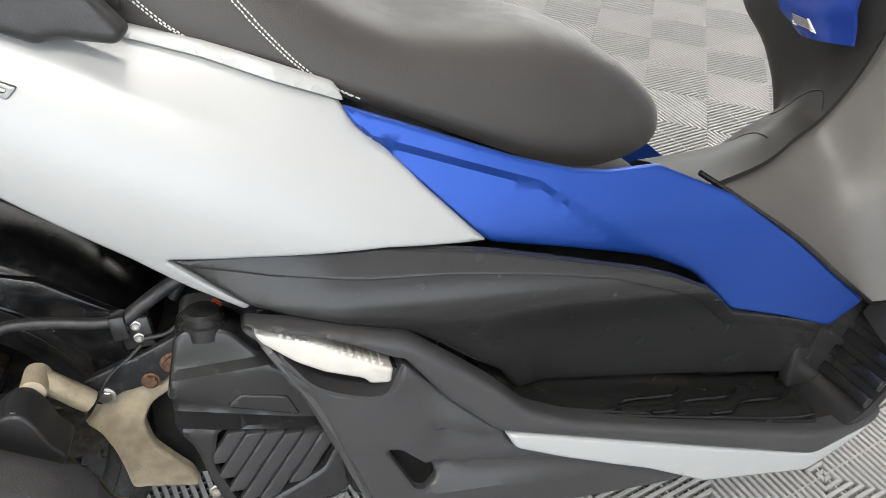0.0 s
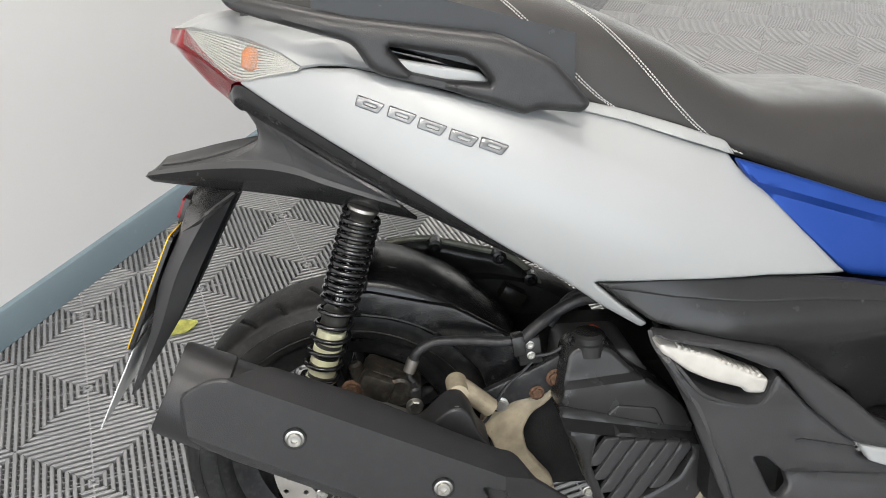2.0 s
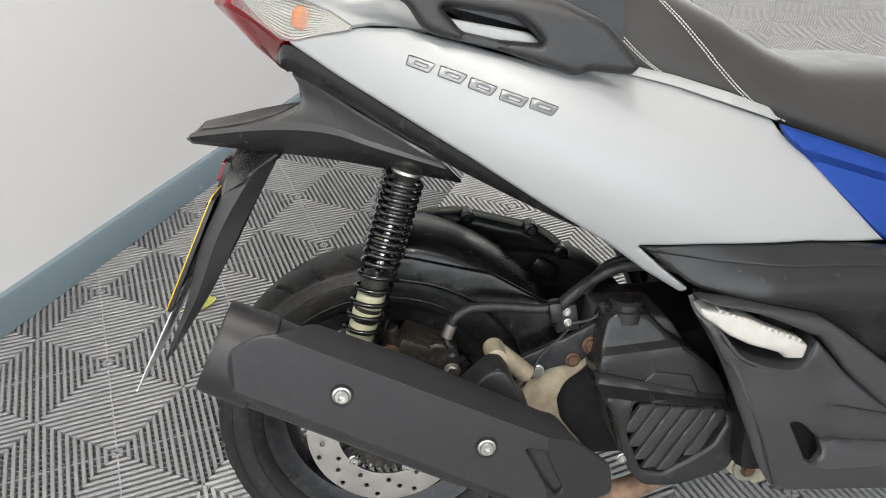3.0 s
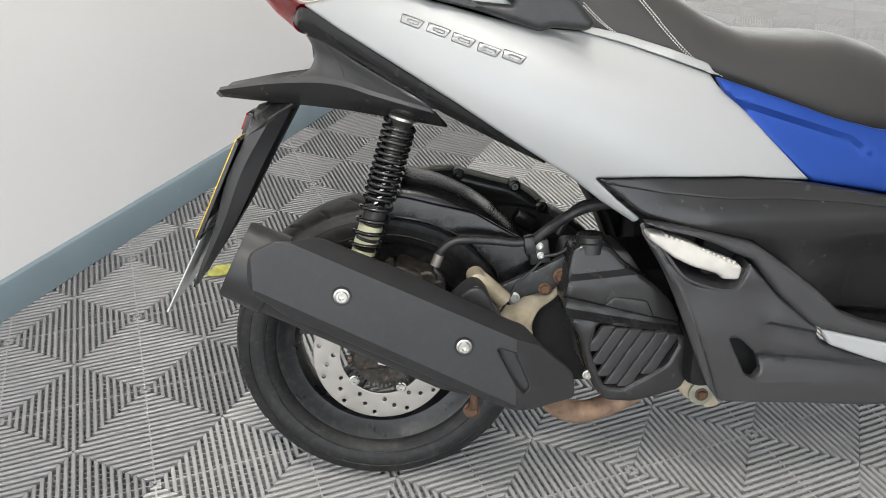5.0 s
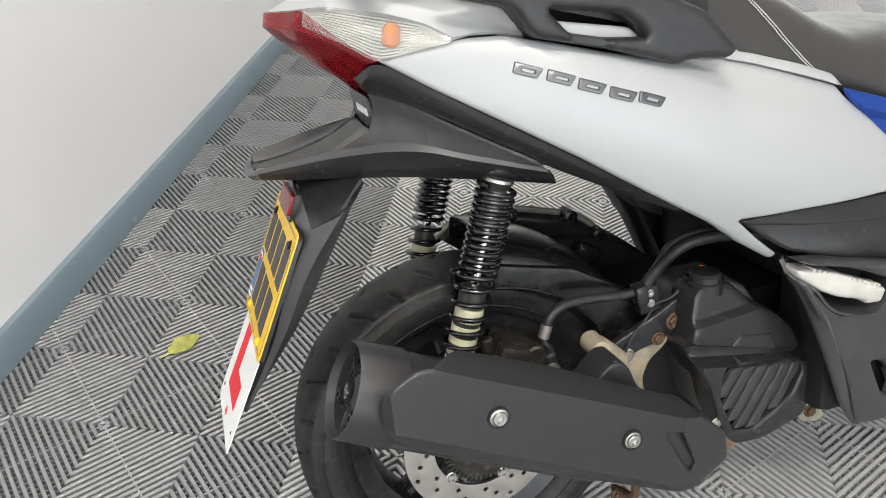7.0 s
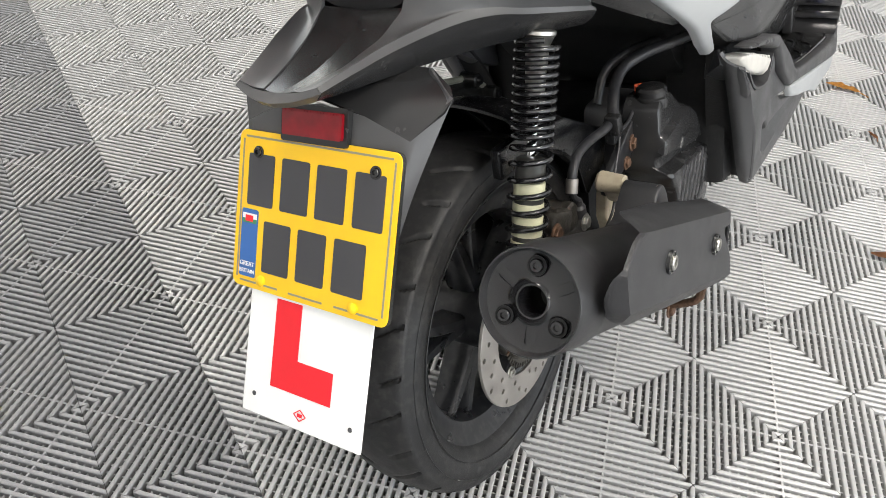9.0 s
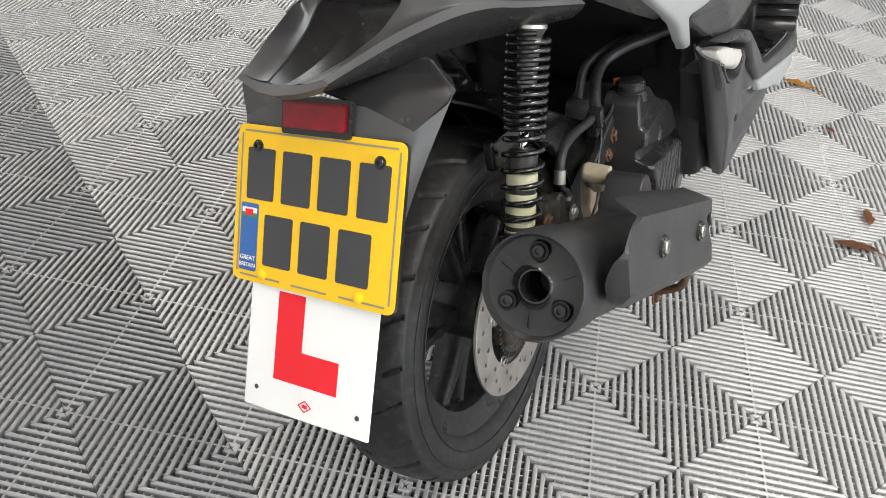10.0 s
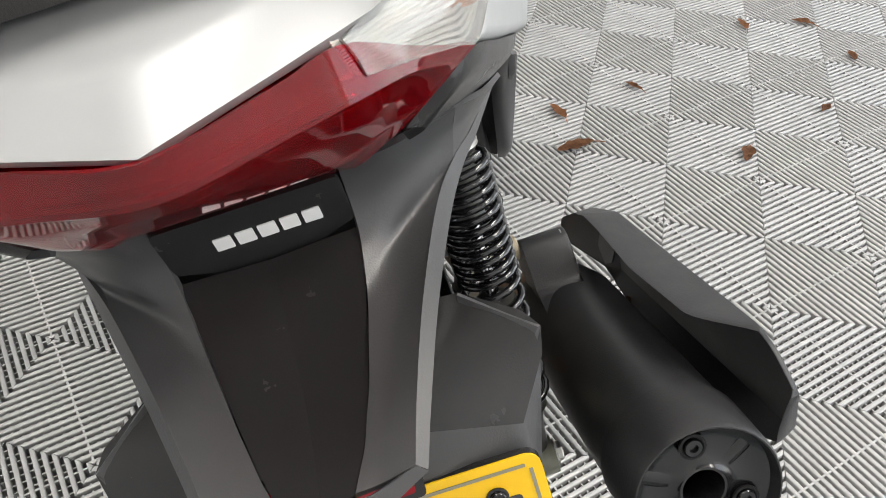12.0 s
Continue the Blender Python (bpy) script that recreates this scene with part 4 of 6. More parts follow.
# -- black band below the white flank and lamp --
for s in (-1, 1):
    rows = [[(-0.120, s * 0.10, 0.816), (-0.112, s * 0.11, 0.806), (-0.105, s * 0.10, 0.797)]]
    for x, z, y, k in ((-0.098, 0.834, 0.143, 1.0), (-0.043, 0.801, 0.170, 1.0), (0.038, 0.751, 0.197, 0.95), (0.118, 0.702, 0.216, 0.75), (0.2, 0.648, 0.226, 0.35), (0.25, 0.617, 0.229, 0.1)):
        rows.append([(x, s * y, z), (x - 0.004 * k, s * (y - 0.006), z - 0.014 * k), (x - 0.006 * k, s * (y - 0.006 - 0.024 * k), z - 0.030 * k)])
    rows[1][2] = (-0.095, s * 0.115, 0.797)
    sheet("tail_underband", rows, BLACK, scooter, nu=6, nv=3, thick=0.005, label="black trim under the white flank")

# -- tail fender: a shallow trough between two creases that run down to a beak --
CREASE = [(0.090, -0.186, 0.684), (0.0, -0.150, 0.707), (-0.042, -0.132, 0.719), (-0.090, -0.112, 0.724), (-0.156, -0.087, 0.721), (-0.212, -0.068, 0.714), (-0.247, -0.057, 0.709)]
BROW = [(0.083, -0.184, 0.691), (-0.004, -0.146, 0.7150), (-0.044, -0.126, 0.7275), (-0.088, -0.105, 0.7325), (-0.154, -0.080, 0.7280), (-0.209, -0.062, 0.7195), (-0.245, -0.052, 0.7135)]
SLIT = [(-0.096, -0.056, 0.742), (-0.138, -0.048, 0.722), (-0.186, -0.037, 0.7105), (-0.222, -0.027, 0.7065), (-0.246, -0.018, 0.7065)]
MIDDLE = [(-0.095, 0.0, 0.738), (-0.138, 0.0, 0.717), (-0.186, 0.0, 0.706), (-0.222, 0.0, 0.7035), (-0.250, 0.0, 0.705)]
for s in (1, -1):
    def side(rows):
        return [[(x, s * y, z) for x, y, z in row] for row in rows]
    sheet("fender_hollow", side(list(zip(MIDDLE, SLIT))), BLACK, scooter, nu=6, nv=4, thick=0.004, smooth_v=False, label="black hollow middle of the tail fender", inward=(-0.1, 0, 0.6))
    # one skin from the lamp down beside the hollow to the beak, edged by the brow
    rows = [[(-0.092, -0.057, 0.785), (-0.101, -0.090, 0.794), (-0.072, -0.132, 0.784)],
            [(-0.0935, -0.0565, 0.760), (-0.084, -0.092, 0.765), (-0.052, -0.130, 0.758)],
            [(-0.101, -0.0555, 0.7425), (-0.083, -0.092, 0.743), (-0.044, -0.1255, 0.7275)]]
    for k in range(1, 9):
        t = k / 8 * 4
        n = min(int(t), 3)
        a = Vector(SLIT[n]).lerp(Vector(SLIT[n + 1]), t - n)
        u = 2 + (k / 8) * 4
        m = min(int(u), 5)
        b = Vector(BROW[m]).lerp(Vector(BROW[m + 1]), u - m)
        mid = a.lerp(b, 0.45) + Vector((0, 0, -0.0015))
        rows.append([tuple(a + Vector((0, -0.001, 0.0012))), tuple(mid), tuple(b)])
    sheet("fender_slope", side(rows), LIT_GREY, scooter, nu=5, nv=6, thick=0.004, label="dark grey tail fender", inward=(-0.05, 0, 0.6))
    sheet("fender_edge", side([[a, b] for a, b in zip(BROW, CREASE)]), LIT_GREY, scooter, nu=6, nv=4, thick=0.004, smooth_v=False, inward=(0, 0, 0.70))
    # shoulder between the white flank and the brow
    rows = [[(-0.072, -0.132, 0.784), (-0.052, -0.130, 0.758), (-0.045, -0.1265, 0.738), (-0.044, -0.1255, 0.7275)],
            [(-0.020, -0.160, 0.752), (-0.010, -0.154, 0.735), (-0.006, -0.1500, 0.724), (-0.004, -0.1455, 0.7150)],
            [(0.060, -0.186, 0.706), (0.072, -0.187, 0.699), (0.078, -0.1855, 0.695), (0.083, -0.1835, 0.691)]]
    sheet("fender_shoulder", side(rows), LIT_GREY, scooter, nu=6, nv=4, thick=0.004, inward=(0.0, 0, 0.70))
    lower = [(0.110, -0.160, 0.660), (0.005, -0.118, 0.674), (-0.040, -0.102, 0.680), (-0.090, -0.086, 0.685), (-0.156, -0.066, 0.690), (-0.208, -0.052, 0.694), (-0.242, -0.042, 0.697)]
    rows = [[a, tuple(Vector(a).lerp(Vector(b), 0.5) + Vector((0, -0.003, 0))), b] for a, b in zip(CREASE, lower)]
    sheet("fender_flank", side(rows), BLACK, scooter, nu=6, nv=4, thick=0.004, inward=(0.0, 0, 0.72))
    rows = [[(-0.249, 0.0, 0.706), (-0.250, -0.026, 0.7080), (-0.2455, -0.052, 0.7133)], [(-0.262, 0.0, 0.700), (-0.258, -0.028, 0.702), (-0.2475, -0.057, 0.7085)], [(-0.256, 0.0, 0.693), (-0.252, -0.022, 0.694), (-0.242, -0.043, 0.697)]]
    sheet("fender_beak", side(rows), LIT_GREY, scooter, nu=4, nv=4, thick=0.004, smooth_u=False)
# near-black filler inside the tail, its shade put into the colour
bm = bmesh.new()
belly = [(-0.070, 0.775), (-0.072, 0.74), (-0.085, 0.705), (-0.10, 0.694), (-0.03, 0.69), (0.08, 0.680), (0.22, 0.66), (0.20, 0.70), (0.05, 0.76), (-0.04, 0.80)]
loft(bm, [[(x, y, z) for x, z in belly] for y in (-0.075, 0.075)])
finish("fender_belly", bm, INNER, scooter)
# badge plate with five white shapes in place of a name
bm = bmesh.new()
up = Vector((-0.10, 0, 0.995)).normalized()
out = Vector((-0.995, 0, -0.10)).normalized()
m_badge = Matrix(((0, up.x, out.x, -0.0920), (-1, 0, 0, 0), (0, up.z, out.z, 0.7600), (0, 0, 0, 1)))
flat_shape(bm, m_badge, [(-0.056, -0.012), (-0.03, -0.022), (0.0, -0.025), (0.03, -0.022), (0.056, -0.012), (0.056, 0.024), (-0.056, 0.024)], 0.003, 0.004)
badge = finish("badge_plate", bm, BLACK, scooter, "black badge plate with white shapes")
for k in range(5):
    bm = bmesh.new()
    flat_shape(bm, m_badge @ Matrix.Translation((0, 0, 0.0032)), rect(-0.0200 + 0.0134 * k, 0.002, 0.0108, 0.0100), 0.0008, 0.001)
    finish("badge_mark", bm, LETTERWHITE, badge)

# -- number plate holder, plate, learner plate, reflector --
for s in (1, -1):
    rows = [[(-0.125, -0.100, 0.690), (-0.156, -0.141, 0.673), (-0.198, -0.112, 0.643), (-0.198, -0.06, 0.665), (-0.195, 0, 0.672)],
            [(-0.182, -0.092, 0.590), (-0.210, -0.112, 0.587), (-0.237, -0.100, 0.572), (-0.239, -0.05, 0.576), (-0.240, 0, 0.578)],
            [(-0.234, -0.066, 0.495), (-0.254, -0.082, 0.491), (-0.269, -0.080, 0.484), (-0.270, -0.04, 0.486), (-0.270, 0, 0.488)],
            [(-0.312, -0.028, 0.378), (-0.317, -0.043, 0.376), (-0.321, -0.040, 0.374), (-0.323, -0.02, 0.374), (-0.323, 0, 0.374)]]
    sheet("plate_holder", [[(x, s * y, z) for x, y, z in row] for row in rows], LIT_GREY, scooter, nu=6, nv=5, thick=0.004, smooth_v=False, label="dark grey number plate holder", inward=(-0.1, 0, 0.55))
    rows = [[(-0.125, -0.100, 0.690), (-0.12, -0.06, 0.69), (-0.12, 0, 0.69)], [(-0.156, -0.141, 0.673), (-0.16, -0.07, 0.685), (-0.16, 0, 0.69)], [(-0.198, -0.112, 0.643), (-0.198, -0.06, 0.665), (-0.195, 0, 0.68)]]
    sheet("holder_roof", [[(x, s * y, z) for x, y, z in row] for row in rows], BLACK, scooter, nu=3, nv=3, thick=0.004, smooth_v=False)
pu = Vector((0.075, 0, 0.156)).normalized()
pn = Vector((-pu.z, 0, pu.x))
m_plate = Matrix(((0, pu.x, pn.x, -0.2490), (-1, 0, pn.y, 0.0), (0, pu.z, pn.z, 0.5575), (0, 0, 0, 1)))
twist = Matrix.Translation((-0.2545, 0, 0)) @ Matrix.Rotation(radians(-1.2), 4, "Z") @ Matrix.Translation((0.2545, 0, 0))
m_plate = twist @ m_plate
bm = bmesh.new()
flat_shape(bm, m_plate @ Matrix.Translation((0, 0, 0.0014)), rect(0, 0, 0.228, 0.178), 0.0014, 0.011, 5)
plate = finish("number_plate", bm, YELLOW, scooter, "yellow rear number plate with dark bars")
m_face = m_plate @ Matrix.Translation((0, 0, 0.0030))
bm = bmesh.new()
flat_shape(bm, m_plate @ Matrix.Translation((0, 0, -0.0040)), rect(0, 0, 0.2285, 0.1785), 0.0052, 0.011, 5)
finish("backing_plate", bm, BLACK, plate, "black backing plate behind the number plate")
# plain dark bars stand in for the characters
for cx, cy, w in ((-0.0775, 0.035, 0.040), (-0.0260, 0.035, 0.041), (0.0255, 0.035, 0.041), (0.0775, 0.035, 0.040), (-0.0480, -0.038, 0.041), (0.0040, -0.038, 0.041), (0.0575, -0.038, 0.043)):
    bm = bmesh.new()
    flat_shape(bm, m_face, rect(cx, cy, w, 0.058), 0.0005, 0.003)
    finish("character_bar", bm, PLATEBLK, plate)
for name, shapes in (("border_line", [rect(0, 0.082, 0.208, 0.0022), rect(-0.107, 0, 0.0022, 0.158), rect(0.107, 0, 0.0022, 0.158), rect(-0.072, -0.082, 0.060, 0.0022), rect(0.072, -0.082, 0.060, 0.0022)]), ("maker_mark", [rect(0, -0.0825, 0.05, 0.0022)])):
    for sh in shapes:
        bm = bmesh.new()
        flat_shape(bm, m_face, sh, 0.0004)
        finish(name, bm, PLATEGREY, plate)
bm = bmesh.new()
flat_shape(bm, m_face, rect(-0.091, -0.038, 0.026, 0.078), 0.0005, 0.003)
band = finish("country_band", bm, PLATEBLUE, plate, "blue country band with a red and white flag")
for sh, mt in ((rect(-0.091, -0.007, 0.022, 0.006), LETTERWHITE), (rect(-0.091, -0.0125, 0.022, 0.005), material("flag_green", (0.05, 0.22, 0.10), 0.5)), (rect(-0.091, -0.0095, 0.012, 0.007), REDINK)):
    bm = bmesh.new()
    flat_shape(bm, m_face @ Matrix.Translation((0, 0, 0.0006 if mt is not REDINK else 0.0012)), sh, 0.0003)
    finish("flag_stripe", bm, mt, band)


def words(text, m, size, mat, parent, name, label=""):
    cu = bpy.data.curves.new(name, "FONT")
    cu.body, cu.size, cu.align_x, cu.extrude = text, size, "CENTER", 0.0002
    tmp = bpy.data.objects.new(name, cu)
    scene.collection.objects.link(tmp)
    me = bpy.data.meshes.new_from_object(tmp.evaluated_get(bpy.context.evaluated_depsgraph_get()))
    bpy.data.objects.remove(tmp)
    me.transform(m)
    me.materials.clear()
    me.materials.append(mat)
    ob = new(name, me)
    ob.parent = parent
    if label:
        ob["label"] = label
    return ob


words("GREAT", m_face @ Matrix.Translation((-0.091, -0.0645, 0.0010)), 0.0075, LETTERWHITE, band, "country_word", "white words GREAT BRITAIN")
words("BRITAIN", m_face @ Matrix.Translation((-0.091, -0.0725, 0.0010)), 0.0066, LETTERWHITE, band, "country_word")
for x in (-0.083, 0.083):
    hexbolt("plate_screw", m_face @ Vector((x, 0.066, 0)), pn, 0.0052, GLOSSB, plate)
    turned("screw_cap", m_face @ Vector((x * 0.82, -0.078, 0)), pn, [(0, 0.0065), (0.002, 0.0062), (0.004, 0.003), (0.0042, 0)], YELLOW, plate, 14)

lu = Vector((0.071, 0, 0.136)).normalized()
ln = Vector((-lu.z, 0, lu.x))
bot = Vector((-0.3520, -0.004, 0.3480))
lc = bot + lu * 0.089
m_l = Matrix(((0, lu.x, ln.x, lc.x), (-1, 0, 0, lc.y), (0, lu.z, ln.z, lc.z), (0, 0, 0, 1)))
m_l = Matrix.Translation(lc) @ Matrix.Rotation(radians(-0.5), 4, "Z") @ Matrix.Translation(-lc) @ m_l
bm = bmesh.new()
flat_shape(bm, m_l, rect(0, 0, 0.178, 0.178), 0.0016, 0.002)
lplate = finish("learner_plate", bm, WHITE, scooter, "white learner plate with a red letter L")
m_lf = m_l @ Matrix.Translation((0, 0, 0.0018))
bm = bmesh.new()
flat_shape(bm, m_lf, [(-0.048, -0.050), (0.042, -0.050), (0.042, -0.012), (-0.010, -0.012), (-0.010, 0.052), (-0.048, 0.052)], 0.0004)
finish("letter_l", bm, REDINK, lplate, "red capital letter L")
bm = bmesh.new()
for a, b in (((-0.009, -0.072), (0, -0.0655)), ((0, -0.0655), (0.009, -0.072)), ((0.009, -0.072), (0, -0.0785)), ((0, -0.0785), (-0.009, -0.072))):
    d = Vector((b[0] - a[0], b[1] - a[1])).normalized() * 0.0006
    n = Vector((-d.y, d.x))
    flat_shape(bm, m_lf, [(a[0] + n.x, a[1] + n.y), (a[0] - n.x, a[1] - n.y), (b[0] - n.x, b[1] - n.y), (b[0] + n.x, b[1] + n.y)], 0.0004)
flat_shape(bm, m_lf, rect(0, -0.072, 0.007, 0.004), 0.0004)
finish("maker_diamond", bm, REDINK, lplate)
for x in (-0.072, 0.072):
    turned("fixing_hole", m_lf @ Vector((x, -0.066, -0.0003)), ln, [(0, 0.003), (0.0006, 0.0028), (0.0007, 0)], PLATEBLK, lplate, 12)

m_ref = Matrix(((0, 0.396, -0.918, -0.209), (-1, 0, 0, 0.0), (0, 0.918, 0.396, 0.654), (0, 0, 0, 1)))
bm = bmesh.new()
flat_shape(bm, m_ref @ Matrix.Translation((0, 0, -0.008)), rect(0, 0, 0.092, 0.040), 0.010, 0.004)
refl = finish("rear_reflector", bm, BLACK, scooter, "red rear reflector in a black mount")
bm = bmesh.new()
flat_shape(bm, m_ref @ Matrix.Translation((0, 0, 0.002)), rect(0, 0.001, 0.082, 0.028), 0.004, 0.003)
for i in range(18):
    flat_shape(bm, m_ref @ Matrix.Translation((0, 0, 0.006)), rect(-0.037 + 0.0044 * i, 0.0135, 0.0024, 0.0024), 0.0008)
finish("reflector_lens", bm, REDDARK, refl, "red prismatic lens")

# -- emblem shapes on the white flank --
for k, (x, z) in enumerate(((0.058, 0.814), (0.094, 0.802), (0.128, 0.789), (0.163, 0.776), (0.197, 0.7665))):
    sl = -0.36
    def pt(u, v, x=x, z=z, sl=sl):
        return (x + u + 0.35 * v - 0.0, z + v + sl * u)
    shape = [pt(-0.0145, -0.0055), pt(0.0115, -0.0055), pt(0.0165, 0.0065), pt(-0.0145, 0.0065)]
    hole = [[pt(-0.006, -0.001), pt(0.008, -0.001), pt(0.009, 0.002), pt(-0.005, 0.002)]]
    panel("emblem", shape, lambda a, b: white_y(a, b) - 0.0024, SILVER, scooter, thick=0.004, r=0.002, roll=0.0012, res=0.006, holes=hole, label="raised silver emblem shape")
    panel("emblem", shape, lambda a, b: white_y(a, b) - 0.0024, SILVER, scooter, thick=0.004, r=0.002, roll=0.0012, res=0.006, holes=hole, side=1)

# -- rear wheel --
MUDGUARD = material("smooth_black_mudguard", (0.005, 0.0052, 0.006), 0.20, ior=1.5, grain=0.2, grain_size=0.002, mottle=0.15, mottle_size=0.05, dust=0.04, rough_var=0.08)
bm = bmesh.new()


def wheel_ring(r, y, n):
    return [AX + Vector((r * math.cos(2 * math.pi * k / n), y, r * math.sin(2 * math.pi * k / n))) for k in range(n)]


RIMCUT = [(0.192, -0.050), (0.196, -0.047), (0.196, -0.043), (0.188, -0.040), (0.180, -0.036), (0.168, -0.030), (0.160, -0.015), (0.160, 0.015), (0.168, 0.030), (0.180, 0.036), (0.188, 0.040), (0.196, 0.043), (0.196, 0.047), (0.192, 0.050),
          (0.184, 0.047), (0.176, 0.040), (0.158, 0.033), (0.150, 0.014), (0.150, -0.014), (0.158, -0.033), (0.176, -0.040), (0.184, -0.047)]
rings = [wheel_ring(r, y, 96) for r, y in RIMCUT]
vv = [[bm.verts.new(p) for p in ring] for ring in rings]
for i in range(len(vv)):
    a, b = vv[i], vv[(i + 1) % len(vv)]
    for k in range(96):
        bm.faces.new((a[k], a[(k + 1) % 96], b[(k + 1) % 96], b[k]))
turned_into(bm, AX + Vector((0, -0.055, 0)), (0, 1, 0), [(0, 0.030), (0.006, 0.046), (0.02, 0.05), (0.09, 0.05), (0.104, 0.046), (0.11, 0.03)], 32)
rear_wheel = finish("rear_wheel", bm, RIM, scooter, "black cast rear wheel")
for k in range(5):
    a0 = 2 * math.pi * (k + 0.28) / 5
    for off in (-0.16, 0.16):
        bm = bmesh.new()
        rings = []
        for t in (0, 0.25, 0.5, 0.75, 1.0):
            r = 0.044 + (0.155 - 0.044) * t
            a = a0 + off * (0.35 + 0.65 * t)
            c = AX + Vector((r * math.cos(a), 0, r * math.sin(a)))
            tang = Vector((-math.sin(a), 0, math.cos(a)))
            w, h = 0.012 - 0.003 * t, 0.024 - 0.006 * t
            rings.append([c + tang * (w * p) + Vector((0, h * q, 0)) for p, q in ((-1, -0.7), (-0.6, -1), (0.6, -1), (1, -0.7), (1, 0.7), (0.6, 1), (-0.6, 1), (-1, 0.7))])
        loft(bm, rings)
        finish("spoke", bm, RIM, rear_wheel)

# tyre with slanted tread grooves
NT, CUT = 576, [(0.186, -0.045), (0.192, -0.054), (0.203, -0.0625), (0.216, -0.0675), (0.228, -0.068), (0.236, -0.0655), (0.242, -0.0615)]
crown = [(0.242 + 0.020 * math.cos(math.radians(a)) ** 0.8 if abs(a) < 89 else 0.242, 0.0615 * math.sin(math.radians(a))) for a in np.linspace(-84, 84, 37)]
cut = CUT + crown + [(r, -y) for r, y in reversed(CUT)]
cut += [(0.180, 0.03), (0.180, -0.03)]
bm = bmesh.new()
vv = []
for r, y in cut:
    ring = []
    for k in range(NT):
        a = 2 * math.pi * k / NT
        rr = r
        if r > 0.2425 and 0.010 < abs(y) < 0.0585:
            side = 1 if y > 0 else -1
            for per, sl, lo, hi, ph in ((14, 5.5, 0.012, 0.056, 0.0), (14, 4.0, 0.030, 0.0585, 0.5)):
                u = (a * per / (2 * math.pi) + abs(y) * sl + ph + (0.25 if side > 0 else 0)) % 1.0
                dist = min(u, 1 - u) * 2 * math.pi / per * 0.26
                if lo < abs(y) < hi and dist < 0.0032:
                    rr = r - 0.0045 * min(1, (0.0032 - dist) / 0.0012)
        ring.append(bm.verts.new(AX + Vector((rr * math.cos(a), y, rr * math.sin(a)))))
    vv.append(ring)
for i in range(len(vv)):
    a, b = vv[i], vv[(i + 1) % len(vv)]
    for k in range(NT):
        bm.faces.new((a[k], a[(k + 1) % NT], b[(k + 1) % NT], b[k]))
finish("tyre", bm, RUBBER, rear_wheel, "worn black tyre with slanted grooves", angle=50)
for y in (-0.0685, 0.0685):
    bm = bmesh.new()
    for r in (0.207, 0.233):
        pts = [AX + Vector((r * math.cos(2 * math.pi * k / 96), y * (0.955 if r < 0.21 else 0.975), r * math.sin(2 * math.pi * k / 96))) for k in range(97)]
        tube_into(bm, pts, 0.0011, 5)
    finish("sidewall_rib", bm, RUBBER, rear_wheel)

# brake disc with drilled holes
def ring_loop(r, n):
    return [(r * math.cos(2 * math.pi * k / n), r * math.sin(2 * math.pi * k / n)) for k in range(n)]


DISC_Y = -0.092
drill = []
for k in range(12):
    for j, (r, da) in enumerate(((0.086, 0.0), (0.099, 0.17), (0.111, 0.36))):
        a = 2 * math.pi * k / 12 + da
        drill.append([(r * math.cos(a) + 0.0038 * math.cos(2 * math.pi * i / 8), r * math.sin(a) + 0.0038 * math.sin(2 * math.pi * i / 8)) for i in range(8)])
centre = ring_loop(0.074, 48)
disc = panel("brake_disc", ring_loop(0.120, 72), lambda x, z: DISC_Y, STEEL, rear_wheel, thick=0.0045, r=0.001, roll=0.0008, res=0.03, holes=[centre] + drill, label="drilled steel brake disc", angle=30)
disc.location = AX
bm = bmesh.new()
for k in range(5):
    a = 2 * math.pi * (k + 0.1) / 5
    rings = []
    for t in (0, 0.5, 1):
        r, w = 0.03 + 0.05 * t, 0.016 - 0.006 * t
        c = AX + Vector((r * math.cos(a), DISC_Y + 0.008, r * math.sin(a)))
        tg = Vector((-math.sin(a), 0, math.cos(a)))
        rings.append([c + tg * w + Vector((0, -0.006, 0)), c - tg * w + Vector((0, -0.006, 0)), c - tg * w + Vector((0, 0.006, 0)), c + tg * w + Vector((0, 0.006, 0))])
    loft(bm, rings)
turned_into(bm, AX + Vector((0, DISC_Y - 0.004, 0)), (0, 1, 0), [(0, 0.040), (0.004, 0.044), (0.05, 0.044)], 28)
finish("disc_carrier", bm, RIM, rear_wheel)
for k in range(5):
    a = 2 * math.pi * (k + 0.1) / 5
    hexbolt("disc_bolt", AX + Vector((0.070 * math.cos(a), DISC_Y + 0.001, 0.070 * math.sin(a))), (0, -1, 0), 0.0068, ZINC, rear_wheel)
bm = bmesh.new()
for k in range(48):
    a = 2 * math.pi * k / 48
    block_into(bm, Matrix.Translation(AX + Vector((0.058 * math.cos(a), DISC_Y - 0.004, 0.058 * math.sin(a)))) @ Matrix.Rotation(-a, 4, "Y"), 0.008, 0.002, 0.004)
turned_into(bm, AX + Vector((0, DISC_Y - 0.005, 0)), (0, 1, 0), [(0, 0.050), (0.0, 0.0545), (0.003, 0.0545), (0.003, 0.05)], 40)
finish("sensor_ring", bm, CALIPER, rear_wheel, "toothed dark sensor ring")
turned("axle_nut", AX + Vector((0, -0.115, 0)), (0, 1, 0), [(0, 0.012), (0.012, 0.016), (0.014, 0.022), (0.03, 0.022)], ZINC, scooter, 6)

